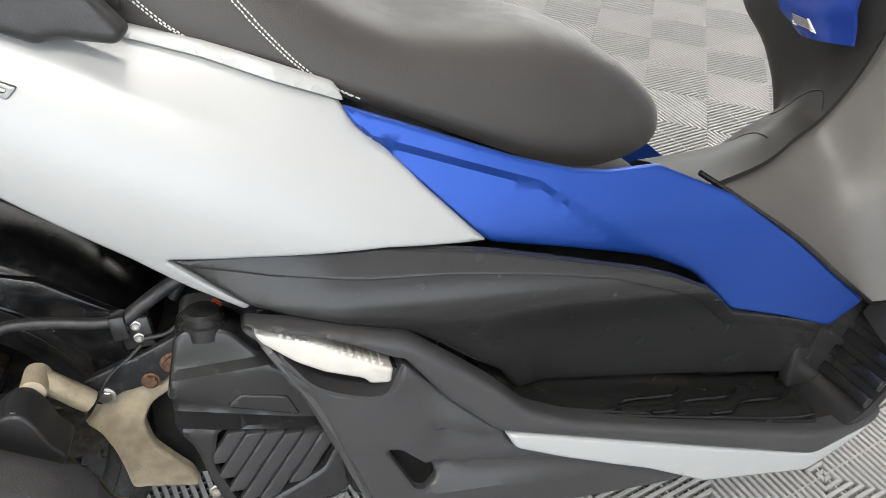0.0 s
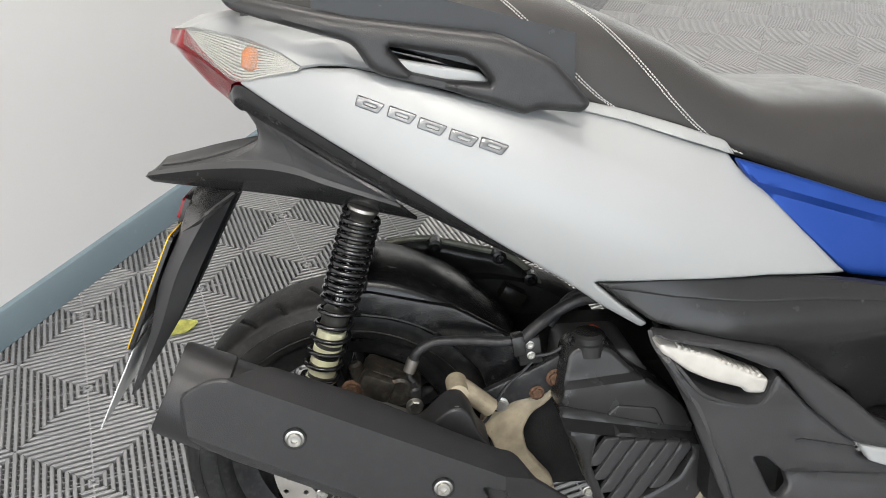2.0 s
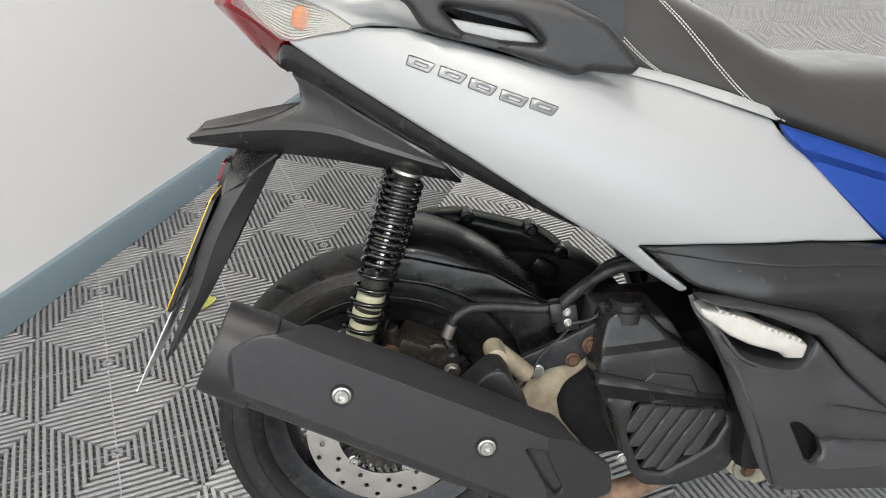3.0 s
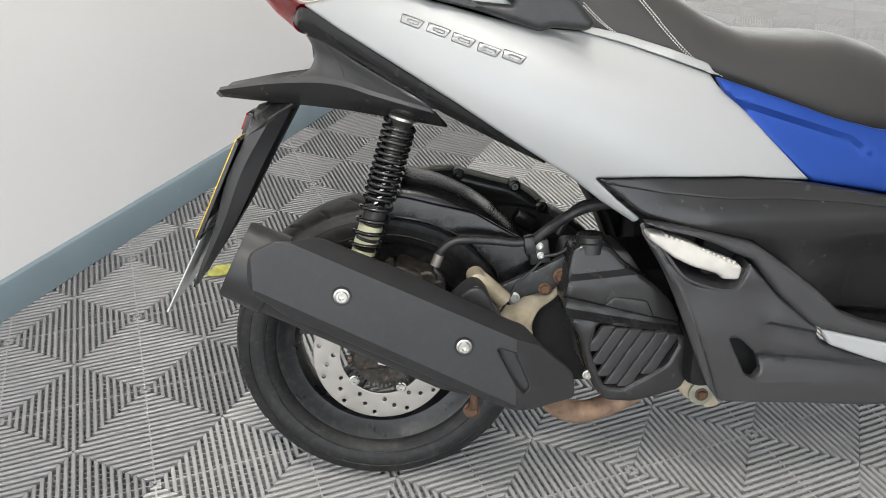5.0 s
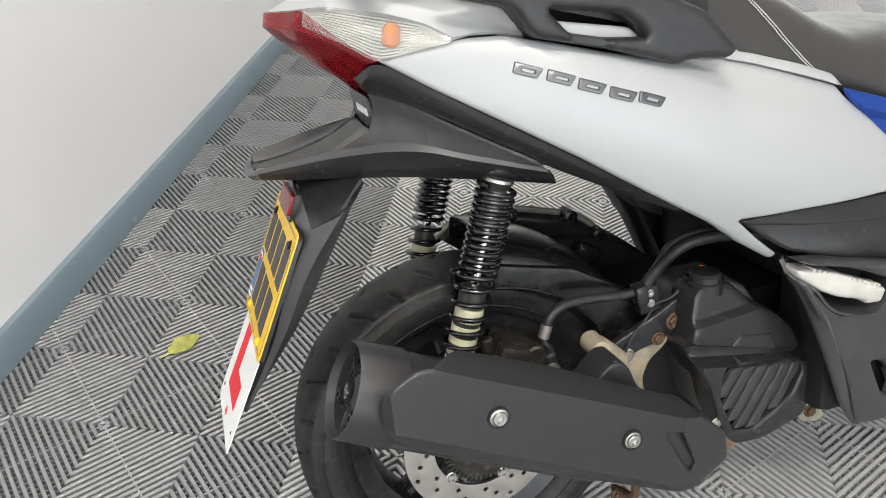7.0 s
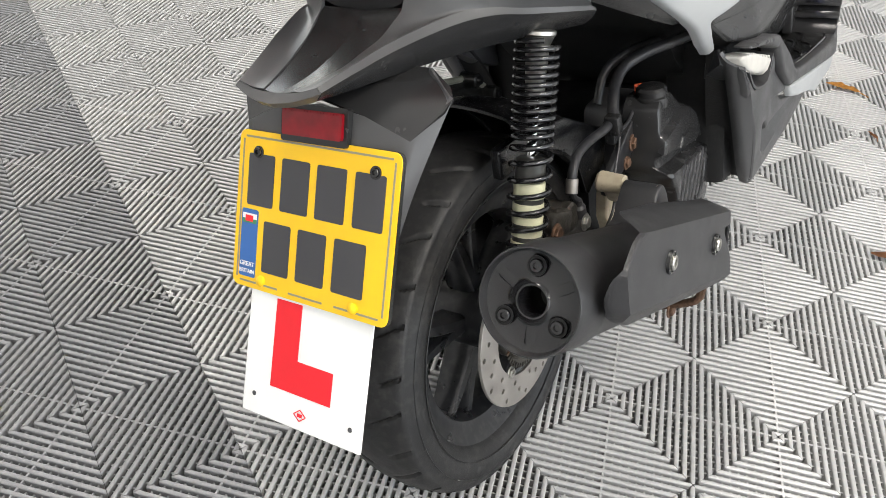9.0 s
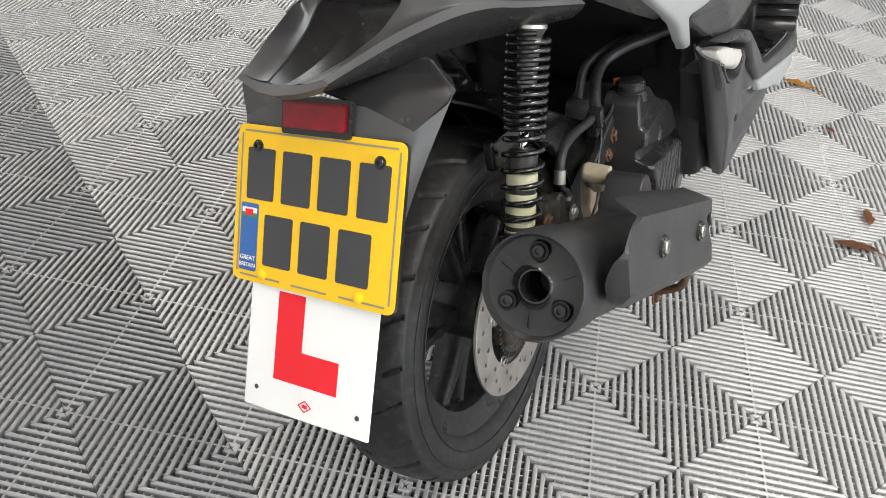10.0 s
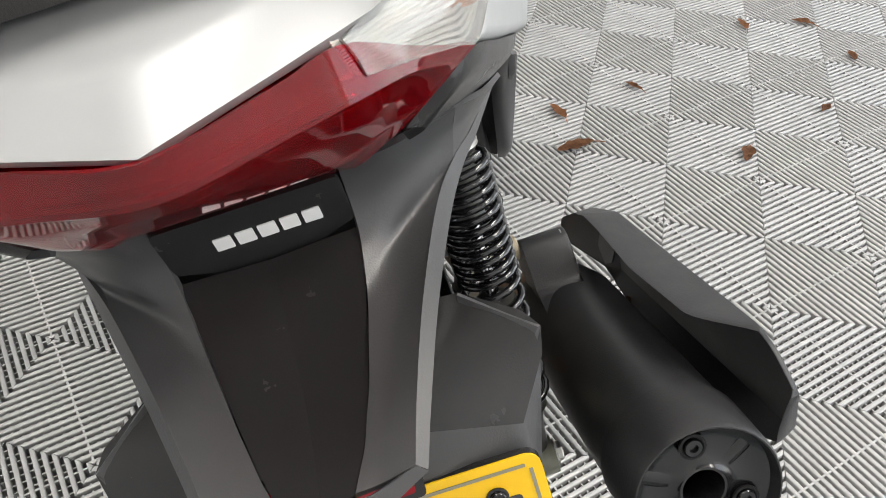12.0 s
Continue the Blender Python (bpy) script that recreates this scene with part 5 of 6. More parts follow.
# -- shock absorbers --
def shock(s):
    top, low = Vector((0.044 if s < 0 else 0.058, s * 0.134, 0.676)), Vector((-0.056 if s < 0 else -0.042, s * 0.130, 0.350))
    d = (low - top).normalized()
    L = (low - top).length
    body = turned("shock_absorber", top, d, [(0.07, 0.006), (0.175, 0.006)], CHROME, scooter, 16, label="shock absorber with a gloss black spring")
    turned("top_mount", top, d, [(-0.016, 0.007), (0.0, 0.008), (0.0015, 0.0192), (0.003, 0.0210), (0.007, 0.0210), (0.009, 0.019), (0.02, 0.014), (0.07, 0.012)], ZINC, body, 22, label="zinc top cup")
    turned("damper_body", top, d, [(0.150, 0.014), (0.152, 0.0185), (0.178, 0.0185), (0.18, 0.0165), (0.192, 0.0165), (0.193, 0.0185), (0.262, 0.0185), (0.264, 0.021), (0.274, 0.021), (0.278, 0.016), (0.300, 0.013), (L, 0.011)], DAMPGREY, body, 20, label="dark damper tube")
    for k, (a, b) in enumerate(((0.180, 0.200), (0.2060, 0.2160), (0.2220, 0.2320), (0.2380, 0.2480), (0.2540, 0.2610))):
        turned("damper_band", top + d * a, d, [(0, 0.0185), (0.0005, 0.0195), (b - a - 0.0005, 0.0195), (b - a, 0.0185)], DAMPER, body, 20, label="cream band round the damper")
    bm = bmesh.new()
    u = d.orthogonal().normalized()
    v = d.cross(u)
    pts, s_at, ang = [], 0.012, 0.0
    while s_at < 0.268:
        pts.append(top + d * s_at + (u * math.cos(ang) + v * math.sin(ang)) * 0.0242)
        pitch = 0.0100 if s_at < 0.120 else 0.0100 + (0.0205 - 0.0100) * min(1, (s_at - 0.120) / 0.03)
        ang += math.pi / 9
        s_at += pitch / 18
    tube_into(bm, pts, 0.0036, 8)
    finish("spring", bm, SPRING, body, "gloss black coil spring", angle=80)
    turned("lower_eye", low - Vector((0, s * 0.016, 0)), (0, s, 0), [(0, 0.010), (0.001, 0.019), (0.031, 0.019), (0.032, 0.010)], ALLOY, body, 20)
    hexbolt("eye_bolt", low + Vector((0, s * 0.016, 0)), (0, s, 0), 0.010, ZINC, body, socket=False)


shock(-1)
shock(1)

# -- silencer, heat guard and pipe --
E0, AXD = Vector((-0.205, -0.229, 0.482)), Vector((0.895, 0.02, -0.446)).normalized()
muf = turned("silencer", E0, AXD, [(0.12, 0.030), (0.012, 0.0530), (0.004, 0.0550), (0.0, 0.0556), (0.0, 0.0568), (0.004, 0.0586), (0.062, 0.0615), (0.065, 0.0585), (0.36, 0.0620), (0.40, 0.056), (0.45, 0.036), (0.47, 0.022)], HEAT, scooter, 40, label="matt black exhaust silencer")
u, v = Vector((0, -1, 0)), None
u = (u - AXD * u.dot(AXD)).normalized()
v = AXD.cross(u)
turned("end_cap", E0 + AXD * 0.010, AXD, [(0.08, 0.0155), (0.001, 0.0155), (-0.001, 0.0166), (-0.001, 0.0185), (0.001, 0.0205), (0.004, 0.028), (0.005, 0.044), (0.001, 0.0532), (0.09, 0.048)], GLOSSB, muf, 36, label="gloss black end cap with a round outlet")
# disc coloured near-black for the shade deep in the pipe
turned("outlet", E0 + AXD * 0.004, AXD, [(0.060, 0.0), (0.060, 0.0152), (0.0605, 0.0152), (0.062, 0.0)], INNER, muf, 28, label="near-black disc for the shade inside the tail pipe")
for ang in (90, 215, 325):
    a = math.radians(ang)
    w = Vector((0, -math.cos(a), 0)) + (Vector((0, 0, 1)) - AXD * AXD.z).normalized() * math.sin(a)
    w = (w - AXD * w.dot(AXD)).normalized()
    turned("bolt_recess", E0 + AXD * 0.012 + w * 0.037, AXD, [(0, 0.0105), (-0.002, 0.0105), (-0.002, 0.0085), (0.004, 0.0085), (0.004, 0)], INNER, muf, 18)
    hexbolt("cap_bolt", E0 + AXD * 0.0135 + w * 0.037, -AXD, 0.0072, GLOSSB, muf, washer=False)
for k in range(3):
    bm = bmesh.new()
    a = math.radians(30 + 120 * k)
    w = Vector((0, -math.cos(a), 0)) + (Vector((0, 0, 1)) - AXD * AXD.z).normalized() * math.sin(a)
    w = (w - AXD * w.dot(AXD)).normalized()
    q = AXD.cross(w)
    rings = []
    for r in (0.021, 0.047):
        c = E0 + AXD * 0.0145 + w * r
        rings.append([c + q * 0.006, c - q * 0.006, c - q * 0.004 + AXD * -0.0012, c + q * 0.004 + AXD * -0.0012])
    loft(bm, rings)
    finish("cap_rib", bm, GLOSSB, muf)


def guard_top(x):
    return 0.511 - 0.478 * (x + 0.078)


def guard_low(x):
    return 0.462 - 0.515 * (x + 0.163)


def guard_y(x, z):
    up, dn = z - guard_top(x), guard_low(x) - z
    return -0.3205 + 3.0 * max(0, up) + 0.75 * max(0, dn) + 0.45 * max(0, x - 0.20) + 1.6 * max(0, -0.166 - x) + 0.03 * (z - guard_low(x))


GUARD = [(-0.178, 0.480), (-0.170, 0.513), (-0.134, 0.531), (-0.078, 0.524), (0.031, 0.474), (0.151, 0.414), (0.217, 0.382), (0.293, 0.306), (0.299, 0.262), (0.198, 0.261), (0.11, 0.299), (-0.084, 0.394), (-0.126, 0.414), (-0.174, 0.456)]
guard = panel("heat_guard", GUARD, guard_y, HEAT, muf, thick=0.004, r=0.012, roll=0.004, res=0.010, holes=[[(0.172, 0.365), (0.198, 0.357), (0.222, 0.298), (0.213, 0.291), (0.196, 0.316)]], label="matt black exhaust heat guard", angle=18, lines=[[(x, guard_top(x)) for x in np.linspace(-0.17, 0.29, 12)], [(x, guard_low(x)) for x in np.linspace(-0.17, 0.20, 10)], [(0.20, 0.27), (0.20, 0.40)], [(-0.166, 0.44), (-0.166, 0.53)]])
panel("guard_recess", [(0.160, 0.376), (0.206, 0.366), (0.236, 0.294), (0.214, 0.280), (0.186, 0.310)], lambda x, z: -0.304, HEAT, guard, thick=0.004, r=0.006, roll=0.002, res=0.02)
for x, z in ((-0.046, 0.451), (0.124, 0.371)):
    turned("bolt_cup", (x, -0.319, z), (0, -1, 0), [(0, 0.014), (0.0035, 0.0135), (0.0035, 0.0115), (0.0005, 0.011), (0.0005, 0)], BLACK, guard, 24)
    hexbolt("guard_bolt", (x, -0.3195, z), (0, -1, 0), 0.0085, ZINC, guard)
tube("guard_stay", [(0.142, -0.24, 0.238), (0.142, -0.29, 0.26), (0.14, -0.30, 0.29)], 0.006, RUST, muf, steps=3)
hexbolt("stay_bolt", (0.142, -0.253, 0.236), (0, -1, 0), 0.010, RUST, muf, socket=False, label="rusty bolt")
tube("exhaust_pipe", [tuple(E0 + AXD * 0.46), (0.26, -0.20, 0.235), (0.31, -0.165, 0.184), (0.36, -0.145, 0.172), (0.43, -0.125, 0.190), (0.50, -0.10, 0.22), (0.58, -0.06, 0.28)], 0.019, RUSTPIPE, scooter, steps=6, sides=16, label="rust-stained exhaust pipe")
turned("stand_pivot", (0.547, -0.150, 0.197), (0, 1, 0), [(0, 0.010), (0.002, 0.021), (0.03, 0.021), (0.034, 0.016), (0.26, 0.016), (0.264, 0.021), (0.3, 0.021)], ALLOY, scooter, 22, label="grey cast stand pivot")
hexbolt("pivot_bolt", (0.547, -0.150, 0.197), (0, -1, 0), 0.0085, RUST, scooter, socket=False)
panel("pivot_lug", [(0.50, 0.215), (0.53, 0.235), (0.57, 0.225), (0.585, 0.17), (0.56, 0.165), (0.55, 0.18), (0.525, 0.185)], lambda x, z: -0.142, TAN, scooter, thick=0.02, r=0.008, roll=0.003, res=0.02)

# -- engine, arm, brackets, brake parts --
bm = bmesh.new()
case = rounded([(-0.05, 0.20), (-0.09, 0.27), (-0.05, 0.36), (0.05, 0.42), (0.14, 0.475), (0.26, 0.485), (0.36, 0.45), (0.44, 0.38), (0.46, 0.28), (0.40, 0.20), (0.2, 0.17)], 0.06, seg=6)
loft(bm, [[(p.x * k + 0.18 * (1 - k), y, p.y * k + 0.32 * (1 - k)) for p in case] for y, k in ((0.10, 0.96), (0.13, 1.0), (0.19, 1.0), (0.215, 0.95), (0.225, 0.85))])
engine = finish("transmission_case", bm, INNER, scooter, "black transmission case with alloy flange")
ARC = [(0.02, 0.12, 0.520), (0.063, 0.12, 0.540), (0.124, 0.12, 0.547), (0.162, 0.12, 0.540), (0.229, 0.12, 0.522), (0.262, 0.12, 0.513), (0.297, 0.12, 0.489), (0.322, 0.12, 0.457), (0.329, 0.12, 0.394)]
bm = bmesh.new()
tube_into(bm, [p + Vector((0, -0.002, 0)) for p in spline(ARC, 6)], 0.0055, 8)
finish("case_flange", bm, ALLOY, engine, "oxidised alloy flange")
hub = Vector((0.17, 0.10, 0.40))
sheet("case_face", [[p, tuple(Vector(p).lerp(hub, 0.16) + Vector((0, -0.004, 0))), tuple(Vector(p).lerp(hub, 0.42) + Vector((0, 0.012, 0))), tuple(Vector(p).lerp(hub, 0.8) + Vector((0, 0.03, 0)))] for p in ARC], DARKALLOY, engine, nu=5, nv=5, thick=0.005, label="dark oily inner face of the case")
for x, z in ((0.062, 0.524), (0.147, 0.528), (0.253, 0.504), (0.305, 0.462)):
    turned("case_lug", (x, 0.092, z + 0.010), (0, 1, 0), [(0, 0.007), (0.002, 0.0115), (0.03, 0.0130), (0.032, 0.009)], DARKALLOY, engine, 16)
    hexbolt("case_bolt", (x, 0.092, z + 0.010), (0, -1, 0), 0.0065, GLOSSB, engine, washer=False)
# near-black blocks added to darken the inside of the skirts
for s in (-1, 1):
    block("inner_skirt", pose(0.545, s * 0.175, 0.375), (0.11, 0.11, 0.26), INNER, scooter, 0.02, "near-black block added for the shade inside the skirt")
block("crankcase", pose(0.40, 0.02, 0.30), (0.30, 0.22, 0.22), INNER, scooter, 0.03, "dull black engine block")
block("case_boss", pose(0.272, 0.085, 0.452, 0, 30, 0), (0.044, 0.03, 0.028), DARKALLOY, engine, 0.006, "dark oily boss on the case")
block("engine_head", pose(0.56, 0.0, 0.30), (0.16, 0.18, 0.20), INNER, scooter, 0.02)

# mudguard hugging the tyre
rows = []
for k in range(13):
    a = math.radians(22 + (83 - 22) * k / 12)
    r = 0.303
    rows.append([tuple(AX + Vector((rr * math.cos(a), y, rr * math.sin(a)))) for y, rr in ((-0.096, r - 0.058), (-0.094, r - 0.030), (-0.088, r - 0.010), (-0.066, r), (0, r + 0.008), (0.066, r), (0.088, r - 0.010), (0.094, r - 0.04))])
sheet("inner_mudguard", rows, MUDGUARD, scooter, nu=2, nv=4, thick=0.004, label="black inner mudguard over the tyre", inward=tuple(AX))
panel("mudguard_side", [(-0.020, 0.545), (0.045, 0.540), (0.161, 0.511), (0.243, 0.463), (0.279, 0.443), (0.272, 0.389), (0.211, 0.362), (0.194, 0.412), (0.153, 0.455), (0.10, 0.487), (0.045, 0.503), (-0.02, 0.504)], lambda x, z: -0.100 - 0.05 * max(0, x - 0.15), MUDGUARD, scooter, thick=0.012, r=0.006, roll=0.003, res=0.014, label="black mudguard side plate")
tube("mudguard_edge", [tuple(AX + Vector((0.247 * math.cos(math.radians(a)), -0.098, 0.247 * math.sin(math.radians(a))))) for a in (84, 72, 60, 50, 42)], 0.003, MUDGUARD, scooter, steps=4, sides=8)

# swing arm and caliper bracket behind the silencer
panel("swing_arm", [(-0.05, 0.235), (-0.05, 0.30), (0.02, 0.315), (0.14, 0.345), (0.20, 0.35), (0.215, 0.30), (0.20, 0.27), (0.06, 0.245)], lambda x, z: -0.108, CALIPER, scooter, thick=0.03, r=0.02, roll=0.008, res=0.02, label="weathered cast swing arm")
tanb = panel("exhaust_bracket", [(0.189, 0.341), (0.20, 0.376), (0.222, 0.382), (0.282, 0.376), (0.300, 0.408), (0.316, 0.400), (0.290, 0.366), (0.266, 0.350), (0.254, 0.322), (0.262, 0.284), (0.285, 0.250), (0.302, 0.228), (0.31, 0.196), (0.226, 0.21), (0.222, 0.25), (0.215, 0.293), (0.205, 0.32)], lambda x, z: -0.128 - 0.25 * max(0, 0.24 - x) + 0.2 * max(0, 0.30 - z), TAN, scooter, thick=0.016, r=0.010, roll=0.005, res=0.012, label="tarnished cast exhaust bracket")
panel("bracket_plate", [(0.188, 0.394), (0.268, 0.430), (0.306, 0.450), (0.312, 0.416), (0.286, 0.389), (0.236, 0.378), (0.214, 0.362), (0.200, 0.370)], lambda x, z: -0.141, RIM, tanb, thick=0.010, r=0.007, roll=0.003, res=0.014, label="dark steel plate")
for x, z, rr, mt in ((0.220, 0.377, 0.0080, ZINC), (0.271, 0.392, 0.0080, RUST), (0.297, 0.414, 0.0100, RUST)):
    hexbolt("bracket_bolt", (x, -0.141, z), (0, -1, 0), rr, mt, tanb, socket=False)
turned("bracket_tube", (0.156, -0.186, 0.420), (0, 1, 0.05), [(0, 0.009), (0.002, 0.0140), (0.036, 0.0150), (0.040, 0.012)], TAN, tanb, 20, label="tarnished mounting boss")
tube("boss_arm", [(0.154, -0.160, 0.424), (0.174, -0.158, 0.408), (0.203, -0.150, 0.378)], [0.0125, 0.0130, 0.0135, 0.0135, 0.0135, 0.0135, 0.0140, 0.0140, 0.0140], TAN, tanb, steps=4, sides=14)
panel("silencer_hanger", [(0.060, 0.402), (0.104, 0.396), (0.132, 0.424), (0.143, 0.431), (0.158, 0.430), (0.170, 0.414), (0.178, 0.390), (0.195, 0.371), (0.180, 0.350), (0.09, 0.368)], lambda x, z: -0.240, HEAT, muf, thick=0.052, r=0.010, roll=0.004, res=0.014, label="dark hanger with a steel bolt")
hexbolt("hanger_bolt", (0.149, -0.233, 0.419), (0, -1, 0), 0.0088, ZINC, muf, socket=False)
# caliper
bm = bmesh.new()
block_into(bm, pose(0.065, -0.105, 0.405, 0, 24, 0), 0.085, 0.060, 0.045, 0.010)
block_into(bm, pose(0.045, -0.135, 0.415, 0, 24, 0), 0.050, 0.026, 0.036, 0.008)
turned_into(bm, (0.078, -0.128, 0.405), (0, -1, 0), [(0, 0.021), (0.012, 0.021), (0.015, 0.017), (0.015, 0)], 20)
turned_into(bm, (0.020, -0.110, 0.425), (-0.3, 0, 1), [(-0.012, 0.010), (0.012, 0.010), (0.016, 0.006)], 14)
caliper = finish("brake_caliper", bm, CALIPER, scooter, "weathered brake caliper")
for x, z, rr, mt in ((0.012, 0.420, 0.010, RUST), (0.030, 0.392, 0.008, RUST), (0.098, 0.388, 0.009, ZINC)):
    hexbolt("caliper_bolt", (x, -0.150, z), (0, -1, 0), rr, mt, caliper, socket=False)
turned("brake_union", (0.100, -0.142, 0.402), (-0.15, 0, 1), [(-0.008, 0.008), (0.0, 0.0095), (0.008, 0.0095), (0.012, 0.006), (0.02, 0.006)], HOSE, caliper, 14)
tube("brake_pipe", [(0.105, -0.142, 0.405), (0.100, -0.143, 0.418), (0.092, -0.140, 0.428), (0.094, -0.136, 0.440)], 0.0042, HOSE, caliper, steps=5)
tube("hose_ferrule", [(0.092, -0.136, 0.434), (0.099, -0.135, 0.452)], 0.0085, STEEL, caliper, steps=2, sides=14, label="crimped steel ferrule")
tube("brake_hose", [(0.097, -0.135, 0.447), (0.106, -0.134, 0.463), (0.130, -0.131, 0.474), (0.175, -0.129, 0.473), (0.225, -0.130, 0.468), (0.255, -0.130, 0.474)], 0.0068, HOSE, scooter, steps=7, sides=12, label="black rubber brake hose")
bm = bmesh.new()
block_into(bm, pose(0.245, -0.134, 0.466, 0, -8, 0), 0.018, 0.022, 0.030, 0.003)
block_into(bm, pose(0.262, -0.126, 0.452, 0, -8, 0), 0.034, 0.016, 0.040, 0.003)
finish("hose_clip", bm, BLACK, scooter, "black hose clip and sensor plug")
for x, z in ((0.262, 0.463), (0.264, 0.447)):
    hexbolt("clip_screw", (x, -0.134, z), (0, -1, 0), 0.0045, ZINC, scooter)
tube("sensor_wire", [(0.265, -0.134, 0.437), (0.252, -0.138, 0.425), (0.228, -0.142, 0.405), (0.212, -0.146, 0.380), (0.196, -0.150, 0.356), (0.170, -0.15, 0.340)], 0.0022, HOSE, scooter, steps=6, sides=8)
tube("breather_hose", [(0.27, -0.135, 0.446), (0.295, -0.138, 0.452), (0.318, -0.140, 0.470)], 0.0028, HOSE, scooter, steps=5, sides=8)
tube("upper_hose", [(0.250, -0.132, 0.470), (0.275, -0.122, 0.486), (0.305, -0.114, 0.504), (0.335, -0.118, 0.520), (0.365, -0.140, 0.532), (0.395, -0.172, 0.540), (0.43, -0.20, 0.545)], 0.0088, HOSE, scooter, steps=6, sides=12, label="thick black rubber hose")
tube("upper_hose", [(0.300, -0.085, 0.470), (0.325, -0.088, 0.510), (0.355, -0.105, 0.528), (0.395, -0.130, 0.534), (0.44, -0.15, 0.53)], 0.0070, HOSE, scooter, steps=6, sides=12)

# radiator cover with slanted slats, tank and cap
RAD = [(0.306, 0.468), (0.322, 0.478), (0.365, 0.474), (0.392, 0.446), (0.440, 0.412), (0.468, 0.384), (0.505, 0.307), (0.508, 0.262), (0.490, 0.232), (0.411, 0.214), (0.365, 0.218), (0.346, 0.240), (0.330, 0.285), (0.318, 0.33), (0.300, 0.360), (0.292, 0.392)]
GRILLE = [(0.346, 0.352), (0.476, 0.331), (0.480, 0.312), (0.464, 0.280), (0.392, 0.240), (0.362, 0.246), (0.338, 0.306)]


def rad_lines(x):
    """The two ledges and the top of the grille frame."""
    return 0.428 + 0.09 * (x - 0.335), 0.386 - 0.27 * (x - 0.328), 0.362 - 0.20 * (x - 0.331)


def rad_y(x, z):
    y = -0.182 + 0.10 * max(0, z - 0.44) + 0.10 * max(0, x - 0.44)
    for line, jump in zip(rad_lines(x), (-0.012, 0.016, -0.026)):
        y += jump / (1 + math.exp(max(-40, min(40, (z - line) / 0.0016))))
    return y


rad = panel("radiator_cover", RAD, rad_y, BLACK, scooter, r=0.010, roll=0.007, res=0.011, holes=[GRILLE], back=-0.125, label="black radiator cover with slanted slats", angle=30, lines=[[(x, rad_lines(x)[k] + d) for x in np.linspace(0.30, 0.50, 8)] for k in range(3) for d in (-0.004, 0.004)])
# near-black sheet gives the slits between the slats their shade
panel("grille_back", [(0.335, 0.358), (0.475, 0.338), (0.503, 0.305), (0.505, 0.275), (0.392, 0.234), (0.355, 0.240), (0.330, 0.306)], lambda x, z: -0.178, INNER, rad, thick=0.01, res=0.03)
ga = np.array(GRILLE)
for k in range(-2, 7):
    x0 = 0.318 + 0.0240 * k
    cl = []
    for t in np.linspace(0, 1, 60):
        p = np.array([[x0 + 0.080 * t, 0.235 + 0.125 * t]])
        if inside(p, ga)[0]:
            cl.append(p[0])
    if len(cl) > 3:
        a, b = cl[0], cl[-1]
        w = 0.0112
        panel("slat", [(a[0] - w, a[1] + 0.001), (a[0] + w, a[1] - 0.001), (b[0] + w, b[1] - 0.001), (b[0] - w, b[1] + 0.001)], lambda x, z, x0=x0: rad_y(x, z) + 0.003 + 0.16 * ((x - x0) - 0.64 * (z - 0.235)), SATIN, rad, thick=0.008, r=0.003, roll=0.002, res=0.02)
panel("cover_hatch", [(0.356, 0.380), (0.372, 0.396), (0.426, 0.388), (0.440, 0.358)], lambda x, z: -0.196, BLACK, rad, thick=0.014, r=0.006, roll=0.003, res=0.014)
turned("filler_cap", (0.338, -0.157, 0.470), (0, 0, 1), [(-0.01, 0.026), (0.006, 0.026), (0.008, 0.023), (0.016, 0.023), (0.020, 0.019), (0.020, 0.0)], BLACK, rad, 24, label="round black filler cap")
block("warning_tag", pose(0.352, -0.132, 0.478, 0, 15, 30), (0.006, 0.014, 0.016), ORANGE, rad, 0.001, "small orange tag")
# back of the cover, seen from behind
# the tank's lit face is put into its lighter grey
panel("coolant_tank", [(0.30, 0.39), (0.305, 0.46), (0.40, 0.46), (0.44, 0.40), (0.44, 0.25), (0.34, 0.25)], lambda x, z: -0.16, LIT_GREY, rad, r=0.015, roll=0.008, res=0.02, back=-0.06)
hexbolt("cover_screw", (0.335, -0.196, 0.262), (0, -1, 0), 0.006, ZINC, rad)

# -- front: narrow tunnel, inner leg panel, leg shield --
rows = [[(0.925, -0.200, 0.615), (0.915, -0.10, 0.606), (0.925, 0.0, 0.585), (0.96, 0.055, 0.520), (0.95, 0.058, 0.42)], [(1.03, -0.150, 0.622), (1.045, -0.07, 0.622), (1.052, 0.0, 0.600), (1.050, 0.055, 0.560), (1.06, 0.058, 0.42)],
        [(1.10, -0.110, 0.640), (1.12, -0.05, 0.648), (1.125, 0.0, 0.636), (1.122, 0.055, 0.608), (1.13, 0.058, 0.42)], [(1.155, -0.092, 0.668), (1.172, -0.04, 0.690), (1.180, 0.0, 0.682), (1.195, 0.055, 0.656), (1.20, 0.058, 0.45)],
        [(1.185, -0.105, 0.735), (1.175, -0.05, 0.760), (1.180, 0.02, 0.745), (1.19, 0.113, 0.719), (1.23, 0.105, 0.70)], [(1.20, -0.13, 0.84), (1.17, -0.05, 0.86), (1.178, 0.06, 0.825), (1.19, 0.195, 0.783), (1.23, 0.19, 0.77)], [(1.22, -0.15, 0.96), (1.18, -0.06, 0.97), (1.18, 0.06, 0.95), (1.20, 0.26, 0.90), (1.24, 0.255, 0.89)]]
# unseen block that keeps daylight from reaching the mat under the tunnel
block("tunnel_core", pose(1.09, -0.055, 0.44), (0.20, 0.22, 0.26), INNER, scooter, 0.02, "near-black block added to stop light under the tunnel")
